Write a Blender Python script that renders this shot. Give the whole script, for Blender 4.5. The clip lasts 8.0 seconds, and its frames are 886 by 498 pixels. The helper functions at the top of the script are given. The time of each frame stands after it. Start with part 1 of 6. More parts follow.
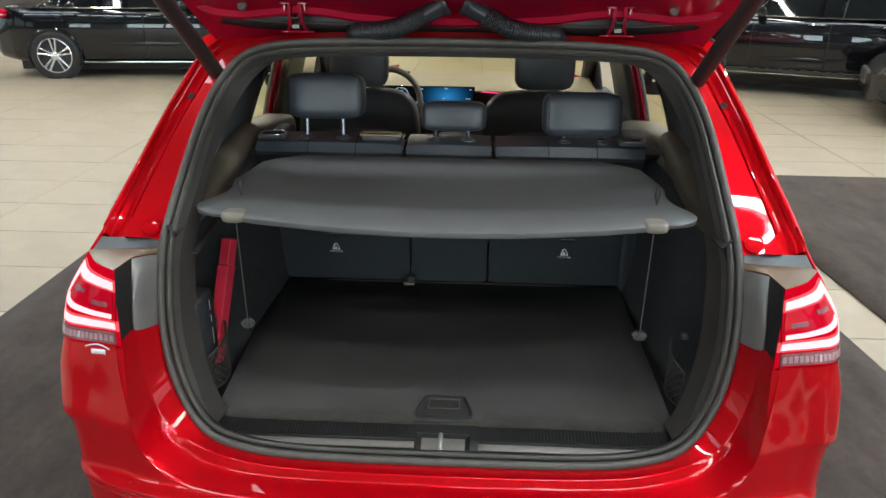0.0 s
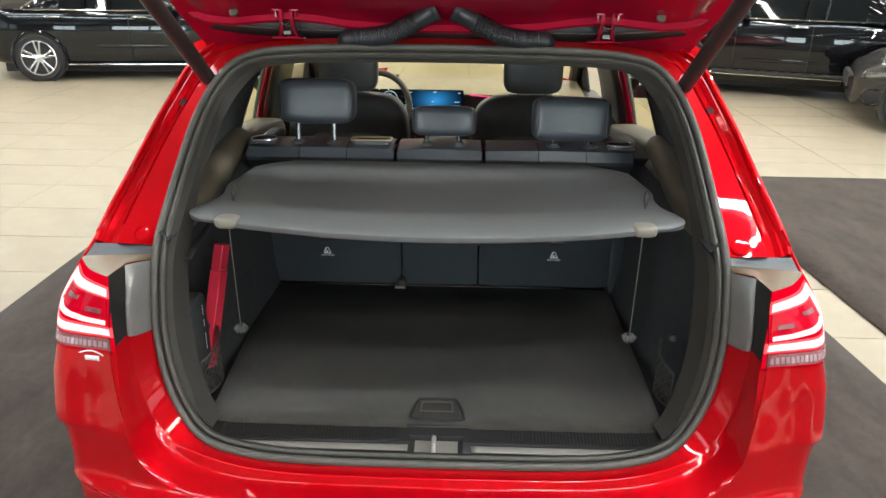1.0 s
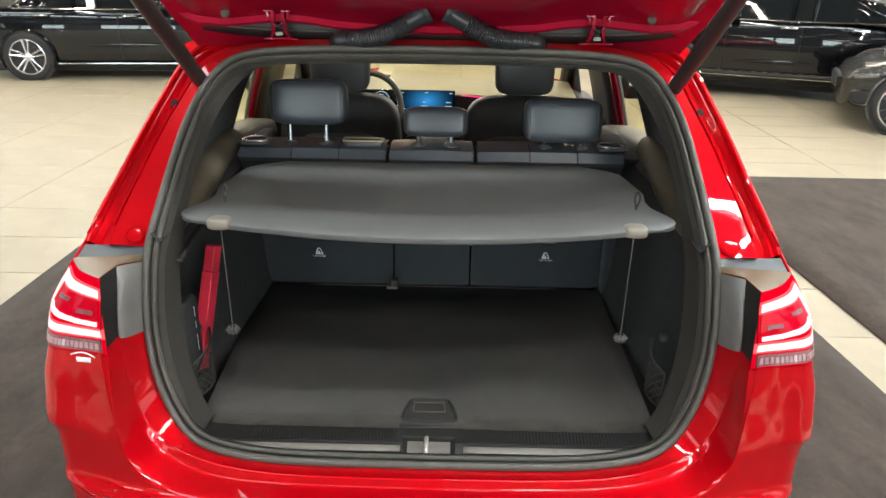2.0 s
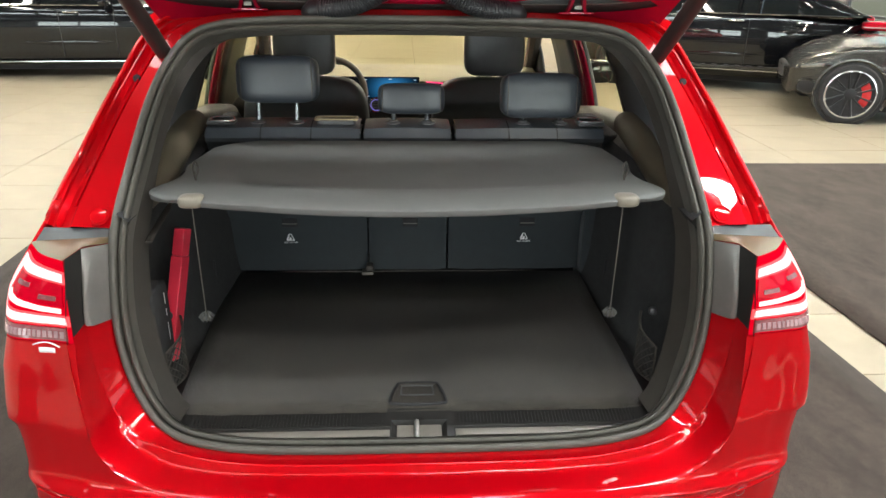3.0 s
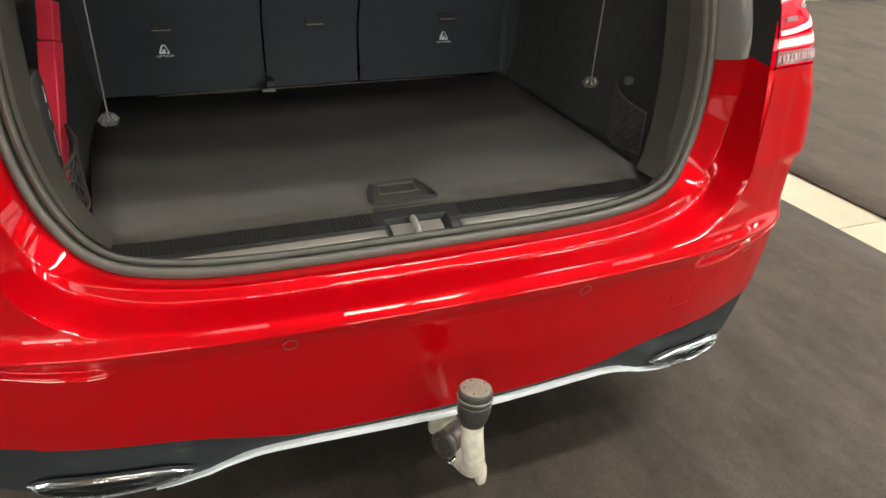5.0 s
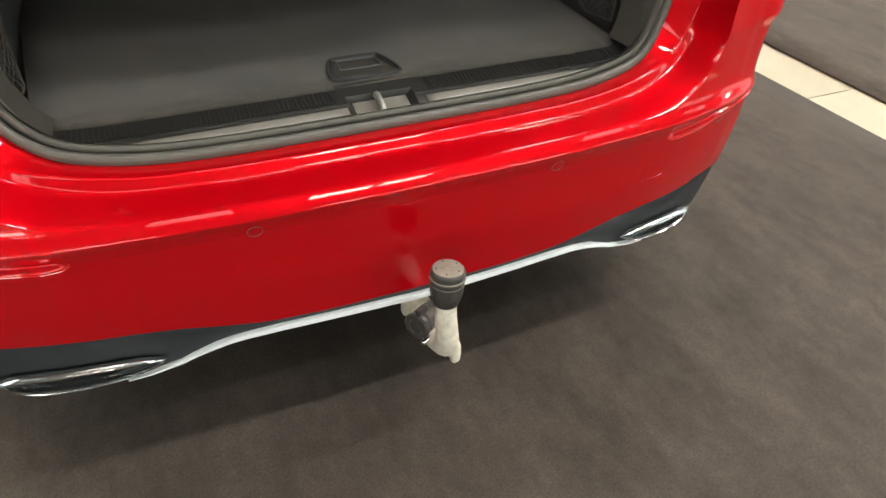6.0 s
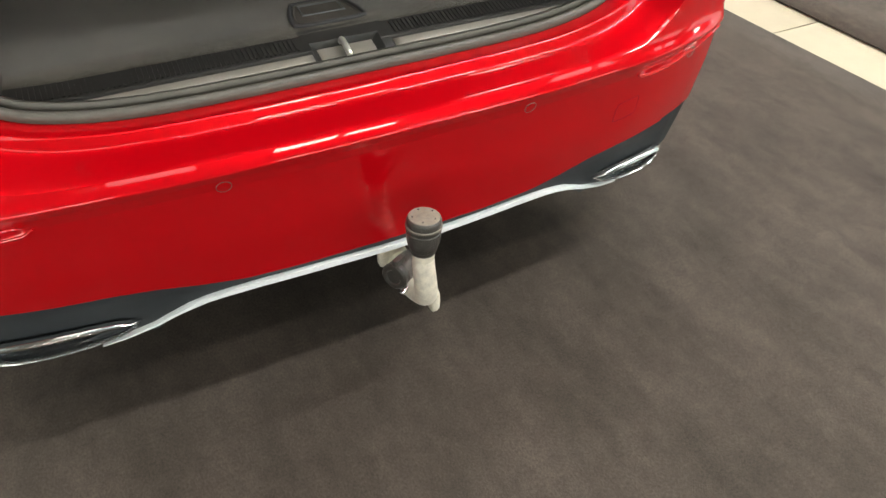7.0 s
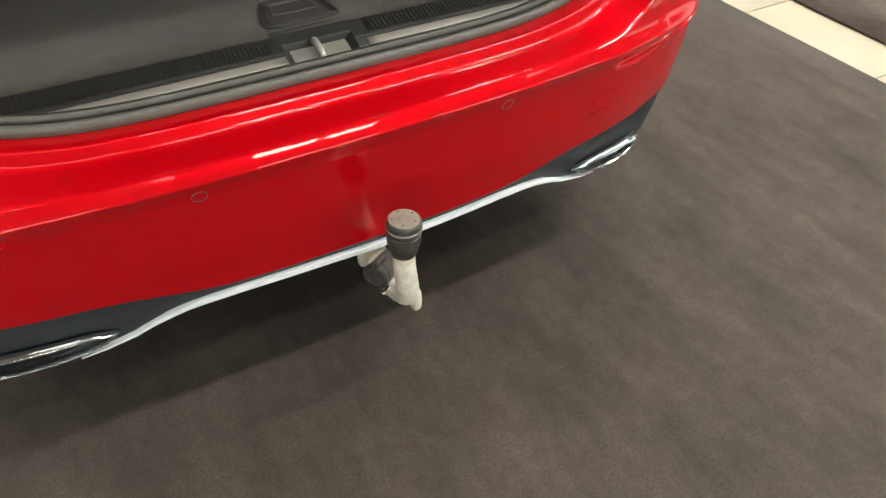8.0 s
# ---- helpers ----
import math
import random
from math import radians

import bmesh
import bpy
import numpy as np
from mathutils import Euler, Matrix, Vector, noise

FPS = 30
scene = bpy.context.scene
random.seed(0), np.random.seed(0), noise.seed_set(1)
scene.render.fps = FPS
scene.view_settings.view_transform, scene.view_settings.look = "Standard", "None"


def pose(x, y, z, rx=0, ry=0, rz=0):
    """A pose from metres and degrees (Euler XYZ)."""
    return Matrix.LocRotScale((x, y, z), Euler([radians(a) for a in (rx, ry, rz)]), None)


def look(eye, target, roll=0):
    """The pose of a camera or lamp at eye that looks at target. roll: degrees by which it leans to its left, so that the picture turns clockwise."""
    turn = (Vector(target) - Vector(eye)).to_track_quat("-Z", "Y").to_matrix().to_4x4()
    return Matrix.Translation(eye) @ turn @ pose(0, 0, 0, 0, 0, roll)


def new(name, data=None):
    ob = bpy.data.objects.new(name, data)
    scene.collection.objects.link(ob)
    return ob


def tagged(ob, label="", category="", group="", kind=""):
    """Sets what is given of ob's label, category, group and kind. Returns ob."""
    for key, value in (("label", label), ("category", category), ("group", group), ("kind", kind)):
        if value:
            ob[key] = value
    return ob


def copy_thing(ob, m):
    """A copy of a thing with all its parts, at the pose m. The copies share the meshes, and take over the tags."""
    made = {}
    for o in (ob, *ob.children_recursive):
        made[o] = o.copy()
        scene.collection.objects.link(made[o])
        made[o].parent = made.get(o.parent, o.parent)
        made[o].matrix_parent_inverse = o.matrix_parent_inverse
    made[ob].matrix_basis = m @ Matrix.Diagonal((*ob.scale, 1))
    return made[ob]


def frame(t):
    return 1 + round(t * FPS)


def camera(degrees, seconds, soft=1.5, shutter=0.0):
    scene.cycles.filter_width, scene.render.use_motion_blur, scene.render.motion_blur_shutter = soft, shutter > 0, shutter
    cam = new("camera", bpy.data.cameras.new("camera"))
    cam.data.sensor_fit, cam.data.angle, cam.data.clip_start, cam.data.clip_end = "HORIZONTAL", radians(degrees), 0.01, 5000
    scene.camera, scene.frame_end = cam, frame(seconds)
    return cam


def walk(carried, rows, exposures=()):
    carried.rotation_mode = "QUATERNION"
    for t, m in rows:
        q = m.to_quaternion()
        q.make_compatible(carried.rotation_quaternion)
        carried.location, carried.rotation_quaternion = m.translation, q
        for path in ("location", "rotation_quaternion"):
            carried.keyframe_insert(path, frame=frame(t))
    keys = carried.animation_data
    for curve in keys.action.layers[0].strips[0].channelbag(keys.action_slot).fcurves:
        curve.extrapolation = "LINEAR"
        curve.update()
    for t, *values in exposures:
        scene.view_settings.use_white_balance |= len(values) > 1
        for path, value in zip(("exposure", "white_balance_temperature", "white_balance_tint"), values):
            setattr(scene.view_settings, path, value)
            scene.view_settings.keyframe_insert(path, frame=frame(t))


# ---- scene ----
cam = camera(64.3, 8.0)
PATH = [
    (0, (0.061, 1.081, 1.792), (-0.02, 2.931, 1.035), 0.6),
    (0.5, (0.063, 1.065, 1.796), (-0.004, 2.917, 1.044), 0.6),
    (1, (0.05, 1.067, 1.806), (0.004, 2.919, 1.053), 0.7),
    (1.5, (0.047, 1.063, 1.806), (0.011, 2.916, 1.055), 0.7),
    (1.7, (0.049, 1.063, 1.813), (0.016, 2.915, 1.058), 0.8),
    (2.8, (0.009, 1.081, 1.76), (0.077, 2.934, 1.011), 0.9),
    (3, (-0.029, 1.106, 1.727), (0.077, 2.955, 0.975), 0.9),
    (3.5, (-0.2, 1.214, 1.606), (0.04, 3.05, 0.85), 1.2),
    (4, (-0.344, 1.296, 1.481), (0.073, 3.086, 0.694), 1.7),
    (4.5, (-0.398, 1.321, 1.398), (0.168, 3.036, 0.539), 2.2),
    (5, (-0.42, 1.341, 1.347), (0.223, 2.95, 0.348), 2.6),
    (5.2, (-0.422, 1.351, 1.334), (0.234, 2.914, 0.272), 2.6),
    (6.3, (-0.409, 1.373, 1.302), (0.27, 2.734, 0.003), 2.7),
    (6.5, (-0.414, 1.368, 1.293), (0.279, 2.711, -0.017), 2.5),
    (7, (-0.418, 1.382, 1.295), (0.293, 2.664, -0.065), 2.6),
    (7.5, (-0.418, 1.394, 1.296), (0.311, 2.637, -0.091), 2.5),
    (8, (-0.406, 1.415, 1.324), (0.339, 2.628, -0.082), 2.8),
]
walk(cam, [(t, look(eye, target, roll)) for t, eye, target, roll in PATH], ((0.0, -0.14, 6050, 10), (0.5, 0.08, 6150, 10), (1.5, 0.32, 6350, 10), (3.0, 0.34, 6550, 10), (4.0, 0.34, 6950, 10), (5.0, 0.38, 7100, 10), (6.5, 0.31, 6950, 10), (8.0, 0.31, 6950, 10)))

# ---- light and world ----
world = bpy.data.worlds.new("showroom_world")
scene.world = world
world.use_nodes = True
wn = world.node_tree.nodes
sky = wn.new("ShaderNodeTexSky")
sky.sky_type, sky.sun_disc = "NISHITA", False
sky.sun_elevation, sky.sun_rotation = radians(38), radians(150)
world.node_tree.links.new(sky.outputs[0], wn["Background"].inputs[0])
wn["Background"].inputs[1].default_value = 0.12
sun = new("sun", bpy.data.lights.new("sun", "SUN"))
sun.data.energy, sun.data.angle, sun.data.color = 2.0, radians(0.5), (1.0, 0.95, 0.87)
sun.matrix_basis = look((10, 17, 16), (0, 0, 0))

ROOM_X0, ROOM_X1, ROOM_Y0, ROOM_Y1, ROOM_H = -17.0, 13.5, -9.0, 30.0, 5.6


# ---- materials ----
def mat(name, color, rough=0.5, metal=0.0, var=0.12, scale=8.0, bump=0.0, bscale=60.0, coat=0.0, spec=0.5, sheen=0.0, stretch=None, var2=0.0, scale2=1.5, wear=0.0):
    m = bpy.data.materials.new(name)
    m.use_nodes = True
    nt = m.node_tree
    b = nt.nodes["Principled BSDF"]
    b.inputs["Roughness"].default_value = rough
    b.inputs["Metallic"].default_value = metal
    b.inputs["Coat Weight"].default_value = coat
    b.inputs["Coat Roughness"].default_value = 0.02
    b.inputs["Specular IOR Level"].default_value = spec
    b.inputs["Sheen Weight"].default_value = sheen
    b.inputs["Base Color"].default_value = (*color, 1)
    tc = nt.nodes.new("ShaderNodeTexCoord")
    mp = nt.nodes.new("ShaderNodeMapping")
    if stretch:
        mp.inputs["Scale"].default_value = stretch
    nt.links.new(tc.outputs["Object"], mp.inputs[0])
    if var > 0:
        n1 = nt.nodes.new("ShaderNodeTexNoise")
        n1.inputs["Scale"].default_value = scale
        n1.inputs["Detail"].default_value = 8
        n1.inputs["Roughness"].default_value = 0.65
        nt.links.new(mp.outputs[0], n1.inputs[0])
        ramp = nt.nodes.new("ShaderNodeMapRange")
        ramp.inputs[1].default_value, ramp.inputs[2].default_value = 0.3, 0.7
        ramp.inputs[3].default_value, ramp.inputs[4].default_value = 1 - var, 1 + var
        nt.links.new(n1.outputs[0], ramp.inputs[0])
        mul = nt.nodes.new("ShaderNodeVectorMath")
        mul.operation = "SCALE"
        mul.inputs[0].default_value = color
        nt.links.new(ramp.outputs[0], mul.inputs["Scale"])
        last = mul
        if var2 > 0:
            n3 = nt.nodes.new("ShaderNodeTexNoise")
            n3.inputs["Scale"].default_value = scale2
            n3.inputs["Detail"].default_value = 5
            n3.inputs["Distortion"].default_value = 0.6
            nt.links.new(tc.outputs["Object"], n3.inputs[0])
            r2 = nt.nodes.new("ShaderNodeMapRange")
            r2.inputs[1].default_value, r2.inputs[2].default_value = 0.3, 0.7
            r2.inputs[3].default_value, r2.inputs[4].default_value = 1 - var2, 1 + var2
            nt.links.new(n3.outputs[0], r2.inputs[0])
            last = nt.nodes.new("ShaderNodeVectorMath")
            last.operation = "SCALE"
            nt.links.new(mul.outputs[0], last.inputs[0])
            nt.links.new(r2.outputs[0], last.inputs["Scale"])
        if wear > 0:
            # broad brushed patches, drawn out along one direction
            mw = nt.nodes.new("ShaderNodeMapping")
            mw.inputs["Scale"].default_value = (1.0, 0.4, 1.0)
            mw.inputs["Rotation"].default_value = (0, 0, 0.6)
            nw = nt.nodes.new("ShaderNodeTexNoise")
            nw.inputs["Scale"].default_value = 5.0
            nw.inputs["Detail"].default_value = 7
            nw.inputs["Roughness"].default_value = 0.7
            nt.links.new(tc.outputs["Object"], mw.inputs[0])
            nt.links.new(mw.outputs[0], nw.inputs[0])
            rw = nt.nodes.new("ShaderNodeMapRange")
            rw.inputs[1].default_value, rw.inputs[2].default_value = 0.3, 0.7
            rw.inputs[3].default_value, rw.inputs[4].default_value = 1 - wear, 1 + wear
            nt.links.new(nw.outputs[0], rw.inputs[0])
            worn = nt.nodes.new("ShaderNodeVectorMath")
            worn.operation = "SCALE"
            nt.links.new(last.outputs[0], worn.inputs[0])
            nt.links.new(rw.outputs[0], worn.inputs["Scale"])
            last = worn
        nt.links.new(last.outputs[0], b.inputs["Base Color"])
        rr = nt.nodes.new("ShaderNodeMapRange")
        rr.inputs[3].default_value, rr.inputs[4].default_value = max(0.0, rough * (1 - var)), min(1.0, rough * (1 + var))
        nt.links.new(n1.outputs[0], rr.inputs[0])
        nt.links.new(rr.outputs[0], b.inputs["Roughness"])
    if bump > 0:
        n2 = nt.nodes.new("ShaderNodeTexNoise")
        n2.inputs["Scale"].default_value = bscale
        n2.inputs["Detail"].default_value = 4
        nt.links.new(mp.outputs[0], n2.inputs[0])
        bp = nt.nodes.new("ShaderNodeBump")
        bp.inputs["Strength"].default_value = bump
        bp.inputs["Distance"].default_value = 0.004
        nt.links.new(n2.outputs[0], bp.inputs["Height"])
        nt.links.new(bp.outputs[0], b.inputs["Normal"])
    return m


def glow(name, color, strength):
    m = bpy.data.materials.new(name)
    m.use_nodes = True
    b = m.node_tree.nodes["Principled BSDF"]
    b.inputs["Base Color"].default_value = (*(0.3 * c for c in color), 1)
    b.inputs["Specular IOR Level"].default_value = 0.0
    b.inputs["Emission Color"].default_value = (*color, 1)
    b.inputs["Emission Strength"].default_value = strength
    return m


def pane_mat(name, tint, gloss=0.08):
    m = bpy.data.materials.new(name)
    m.use_nodes = True
    nt = m.node_tree
    nt.nodes.remove(nt.nodes["Principled BSDF"])
    out = nt.nodes["Material Output"]
    tr, gl, mx = nt.nodes.new("ShaderNodeBsdfTransparent"), nt.nodes.new("ShaderNodeBsdfGlossy"), nt.nodes.new("ShaderNodeMixShader")
    tr.inputs[0].default_value = (*tint, 1)
    gl.inputs["Roughness"].default_value = 0.02
    mx.inputs[0].default_value = gloss
    nt.links.new(tr.outputs[0], mx.inputs[1])
    nt.links.new(gl.outputs[0], mx.inputs[2])
    nt.links.new(mx.outputs[0], out.inputs[0])
    return m


M_RED = mat("red_metallic_paint", (0.54, 0.0016, 0.0062), 0.36, 0.40, var=0.05, scale=900, coat=1.0, spec=0.0)
# body red in a darker copy; puts the shade of inner faces into colour
M_REDDARK = mat("darker_red_paint", (0.30, 0.004, 0.022), 0.35, 0.35, var=0.06, scale=40, coat=1.0, spec=0.0)
M_SEAL = mat("black_rubber_seal", (0.084, 0.079, 0.066), 0.5, var=0.2, scale=30, bump=0.15, bscale=300)
M_SIDE = mat("boot_side_felt", (0.040, 0.041, 0.041), 0.95, var=0.25, scale=40, bump=0.5, bscale=800, spec=0.2)
M_TRIM = mat("grained_black_plastic", (0.042, 0.038, 0.032), 0.5, spec=0.3, var=0.2, scale=20, bump=0.35, bscale=500)
M_HOSE = mat("black_ribbed_hose", (0.022, 0.023, 0.025), 0.30, var=0.15, scale=30)
M_SATIN = mat("satin_black_plastic", (0.060, 0.062, 0.064), 0.38, spec=0.6, var=0.15, scale=15, bump=0.06, bscale=300)
# black plastic; the bronze tone is a warm reflection put into its colour
M_LEDGEWARM = mat("satin_black_plastic_warm_glint", (0.105, 0.074, 0.034), 0.34, spec=0.7, var=0.15, scale=15, bump=0.05, bscale=300)
# base lightened and warmed to carry the reflections on this panel
M_LAMPSIDE = mat("satin_grey_metallic_plastic", (0.215, 0.205, 0.190), 0.30, 0.35, var=0.12, scale=12, bump=0.03, bscale=200)
M_SILL = mat("sill_steel", (0.23, 0.215, 0.185), 0.42, 0.4, var=0.1, scale=60, stretch=(1, 20, 20))
M_CARPET = mat("boot_carpet", (0.041, 0.037, 0.029), 0.95, var=0.3, scale=25, var2=0.30, scale2=5.0, wear=0.15, spec=0.15, bump=0.8, bscale=700, sheen=0.25)
M_FELT = mat("seat_back_felt", (0.019, 0.026, 0.029), 0.9, var=0.25, scale=40, bump=0.5, bscale=800, sheen=0.15)
M_LEATHER = mat("black_leather", (0.044, 0.053, 0.063), 0.33, spec=0.7, var=0.10, scale=18, bump=0.10, bscale=350)
M_SHELF = mat("shelf_vinyl", (0.114, 0.118, 0.111), 0.55, var=0.12, scale=12, bump=0.25, bscale=600)
M_SILLBLACK = mat("black_sill_plastic", (0.014, 0.0135, 0.012), 0.45, var=0.15, scale=30, bump=0.1, bscale=300)
M_PILLAR = mat("dark_pillar_plastic", (0.026, 0.030, 0.030), 0.5, var=0.15, scale=20, bump=0.1, bscale=300)
# lightened in colour, in place of side light falling on the pillar
M_QTRIMLIT = mat("lightened_pillar_trim", (0.110, 0.122, 0.130), 0.6, var=0.12, scale=20, bump=0.1, bscale=400)
# black leather in a lighter copy, making up for the dim cabin light
M_SEATLIT = mat("lightened_black_leather", (0.080, 0.084, 0.080), 0.45, spec=0.6, var=0.12, scale=18, bump=0.10, bscale=350)
# paler than the shelf: the warm highlight on its tabs, as colour
M_TAB = mat("shelf_tab_highlight", (0.20, 0.18, 0.14), 0.4, var=0.12, scale=20, bump=0.1, bscale=400)
M_STEEL = mat("brushed_steel", (0.19, 0.18, 0.155), 0.42, 0.6, var=0.1, scale=60, stretch=(1, 20, 20))
M_SLOT = mat("gloss_black_plastic", (0.006, 0.007, 0.008), 0.12, var=0.1, scale=30, spec=0.5)
M_STRIKE = mat("polished_striker_steel", (0.80, 0.78, 0.72), 0.34, 0.85, var=0.08, scale=60)
M_CHROME = mat("chrome", (0.66, 0.67, 0.68), 0.11, 1.0, var=0.05, scale=30)
M_SILVER = mat("silver_lacquer", (0.82, 0.86, 0.87), 0.3, 0.2, var=0.06, scale=40)
M_DIFF = mat("dark_grey_diffuser", (0.022, 0.026, 0.028), 0.55, spec=0.3, var=0.15, scale=20, bump=0.1, bscale=300)
M_DARK = mat("near_black", (0.012, 0.012, 0.013), 0.7, var=0.2)
M_HITCH = mat("cast_hitch_steel", (0.74, 0.70, 0.58), 0.45, 0.35, var=0.22, scale=45, bump=0.4, bscale=160)
M_RUBBER = mat("worn_rubber_cap", (0.040, 0.037, 0.032), 0.34, var=0.3, scale=60, bump=0.3, bscale=250)
M_GLASS = pane_mat("clear_glass", (0.9, 0.94, 0.92), 0.06)
M_CARGLASS = pane_mat("green_tinted_car_glass", (0.84, 0.81, 0.60), 0.06)
M_CARD = mat("olive_grey_soft_trim", (0.105, 0.090, 0.058), 0.48, var=0.12, scale=14, bump=0.2, bscale=400)
M_LAMPRED = mat("red_lamp_plastic", (0.50, 0.001, 0.014), 0.2, var=0.08, scale=60, spec=0.0, coat=0.5)
M_LAMPBODY = glow("lit_red_lamp_body", (0.70, 0.001, 0.015), 0.62)
M_LAMPHALO = glow("lamp_bar_halo", (1.0, 0.10, 0.11), 0.9)
M_LAMPBAR = glow("tail_lamp_light_bar", (1.0, 0.42, 0.42), 2.0)
M_LAMPCLEAR = mat("clear_ribbed_lens", (0.22, 0.07, 0.075), 0.15, var=0.25, scale=90, coat=0.6)
M_LAMPRIB = mat("clear_lens_rib", (0.34, 0.20, 0.21), 0.2, var=0.2, scale=90, coat=0.6)
M_WHITE = mat("white_print", (0.8, 0.8, 0.8), 0.6, var=0.04)
M_BOXRED = mat("red_plastic_case", (0.75, 0.035, 0.07), 0.4, var=0.08, scale=20)
M_TILE = mat("beige_floor_tile", (0.316, 0.278, 0.2), 0.42, spec=0.4, var=0.1, scale=2.5, var2=0.10, scale2=0.6, bump=0.03, bscale=60)
M_JOINT = mat("tile_joint", (0.13, 0.115, 0.09), 0.8, var=0.15)
M_RUG = mat("dark_showroom_carpet", (0.0545, 0.0445, 0.0365), 0.95, var=0.36, scale=240, stretch=(1.0, 0.6, 1.0), bump=0.5, bscale=650, sheen=0.05, var2=0.10, scale2=24.0, spec=0.1, wear=0.38)
M_WALL = mat("grey_wall_paint", (0.17, 0.165, 0.155), 0.8, var=0.05, scale=1.2)
M_CEIL = mat("ceiling_paint", (0.11, 0.11, 0.105), 0.85, var=0.06, scale=1.0)
M_FRAME = mat("dark_window_frame", (0.05, 0.05, 0.055), 0.45, var=0.1)
M_TYRE = mat("tyre_rubber", (0.018, 0.018, 0.018), 0.75, var=0.25, scale=25, bump=0.3, bscale=120)
M_RIM = mat("silver_alloy", (0.62, 0.62, 0.63), 0.25, 0.85, var=0.08)
M_RIMDARK = mat("dark_alloy", (0.03, 0.03, 0.032), 0.3, 0.6, var=0.1)
M_BLACKP = mat("black_car_paint", (0.003, 0.0033, 0.0045), 0.2, 0.0, var=0.1, scale=400, coat=1.0, spec=0.1)
M_GREYP = mat("matt_grey_car_paint", (0.062, 0.058, 0.052), 0.26, 0.75, var=0.08, scale=300, coat=0.25)
M_SILVP = mat("silver_car_paint", (0.42, 0.41, 0.38), 0.28, 0.6, var=0.05, scale=400, coat=1.0)
M_YELP = mat("yellow_car_paint", (0.6, 0.42, 0.02), 0.3, 0.0, var=0.05, scale=400, coat=1.0)
M_DGLASS = mat("dark_car_glass", (0.006, 0.008, 0.009), 0.04, var=0.05, spec=0.8)
M_LUM = glow("luminaire", (1.0, 0.93, 0.80), 96.0)
M_REDCAL = mat("red_brake_caliper", (0.5, 0.01, 0.01), 0.35, var=0.08)
# the brown stands in for warm light on the steering wheel's leather
M_WHEELLIT = mat("warm_lit_black_leather", (0.095, 0.080, 0.055), 0.4, var=0.12, scale=20, bump=0.1, bscale=300)
M_POST = mat("post_chrome", (0.17, 0.175, 0.185), 0.22, 1.0, var=0.06, scale=30)


# ---- geometry helpers ----
def part(name, bm, material, parent=None, label="", smooth=True, solid=0.0, bevel=0.0, angle=40, rim=True):
    bmesh.ops.recalc_face_normals(bm, faces=bm.faces)
    me = bpy.data.meshes.new(name)
    bm.to_mesh(me)
    bm.free()
    me.materials.append(material)
    if smooth:
        me.shade_smooth()
        me.set_sharp_from_angle(angle=radians(angle))
    ob = new(name, me)
    if solid:
        md = ob.modifiers.new("thickness", "SOLIDIFY")
        md.thickness, md.offset, md.use_rim = solid, -1, rim
    if bevel:
        md = ob.modifiers.new("bevel", "BEVEL")
        md.width, md.segments, md.limit_method, md.angle_limit = bevel, 2, "ANGLE", radians(35)
    if parent is not None:
        ob.parent = parent
        off = Vector(parent.location) if parent.parent is None else Vector()
        ob.matrix_parent_inverse = Matrix.Translation(-off)
    if label:
        ob["label"] = label
    return ob


def thing(name, loc, label, category, group="", kind=""):
    ob = new(name)
    ob.location = loc
    ob.empty_display_size = 0.1
    return tagged(ob, label, category, group, kind)


def cr(keys, n, closed=False):
    """n points per span of a smooth curve through the keys."""
    p = [np.array(k, float) for k in keys]
    out = []
    m = len(p)
    for i in range(m if closed else m - 1):
        a, b, c, d = (p[(i - 1) % m] if closed else p[max(i - 1, 0)], p[i], p[(i + 1) % m], p[(i + 2) % m] if closed else p[min(i + 2, m - 1)])
        for j in range(n):
            t = j / n
            out.append(0.5 * (2 * b + (c - a) * t + (2 * a - 5 * b + 4 * c - d) * t * t + (3 * b - a - 3 * c + d) * t ** 3))
    if not closed:
        out.append(p[-1])
    return out


def grid_bm(rows, close_rows=False, close_cols=False, bm=None, keep=None):
    bm = bm or bmesh.new()
    vs = [[bm.verts.new(Vector(v)) for v in r] for r in rows]
    nr, nc = len(vs), len(vs[0])
    for i in range(nr if close_rows else nr - 1):
        for j in range(nc if close_cols else nc - 1):
            q = (vs[i][j], vs[(i + 1) % nr][j], vs[(i + 1) % nr][(j + 1) % nc], vs[i][(j + 1) % nc])
            if keep is None or keep(sum((v.co for v in q), Vector()) / 4, i, j):
                try:
                    bm.faces.new(q)
                except ValueError:
                    pass
    loose = [v for v in bm.verts if not v.link_faces]
    bmesh.ops.delete(bm, geom=loose, context="VERTS")
    return bm


def box_bm(x0, x1, y0, y1, z0, z1, bm=None, m=None):
    bm = bm or bmesh.new()
    c = [(x, y, z) for x in (x0, x1) for y in (y0, y1) for z in (z0, z1)]
    vs = [bm.verts.new(m @ Vector(v) if m else v) for v in c]
    for f in ((0, 1, 3, 2), (4, 6, 7, 5), (0, 4, 5, 1), (2, 3, 7, 6), (0, 2, 6, 4), (1, 5, 7, 3)):
        bm.faces.new([vs[k] for k in f])
    return bm


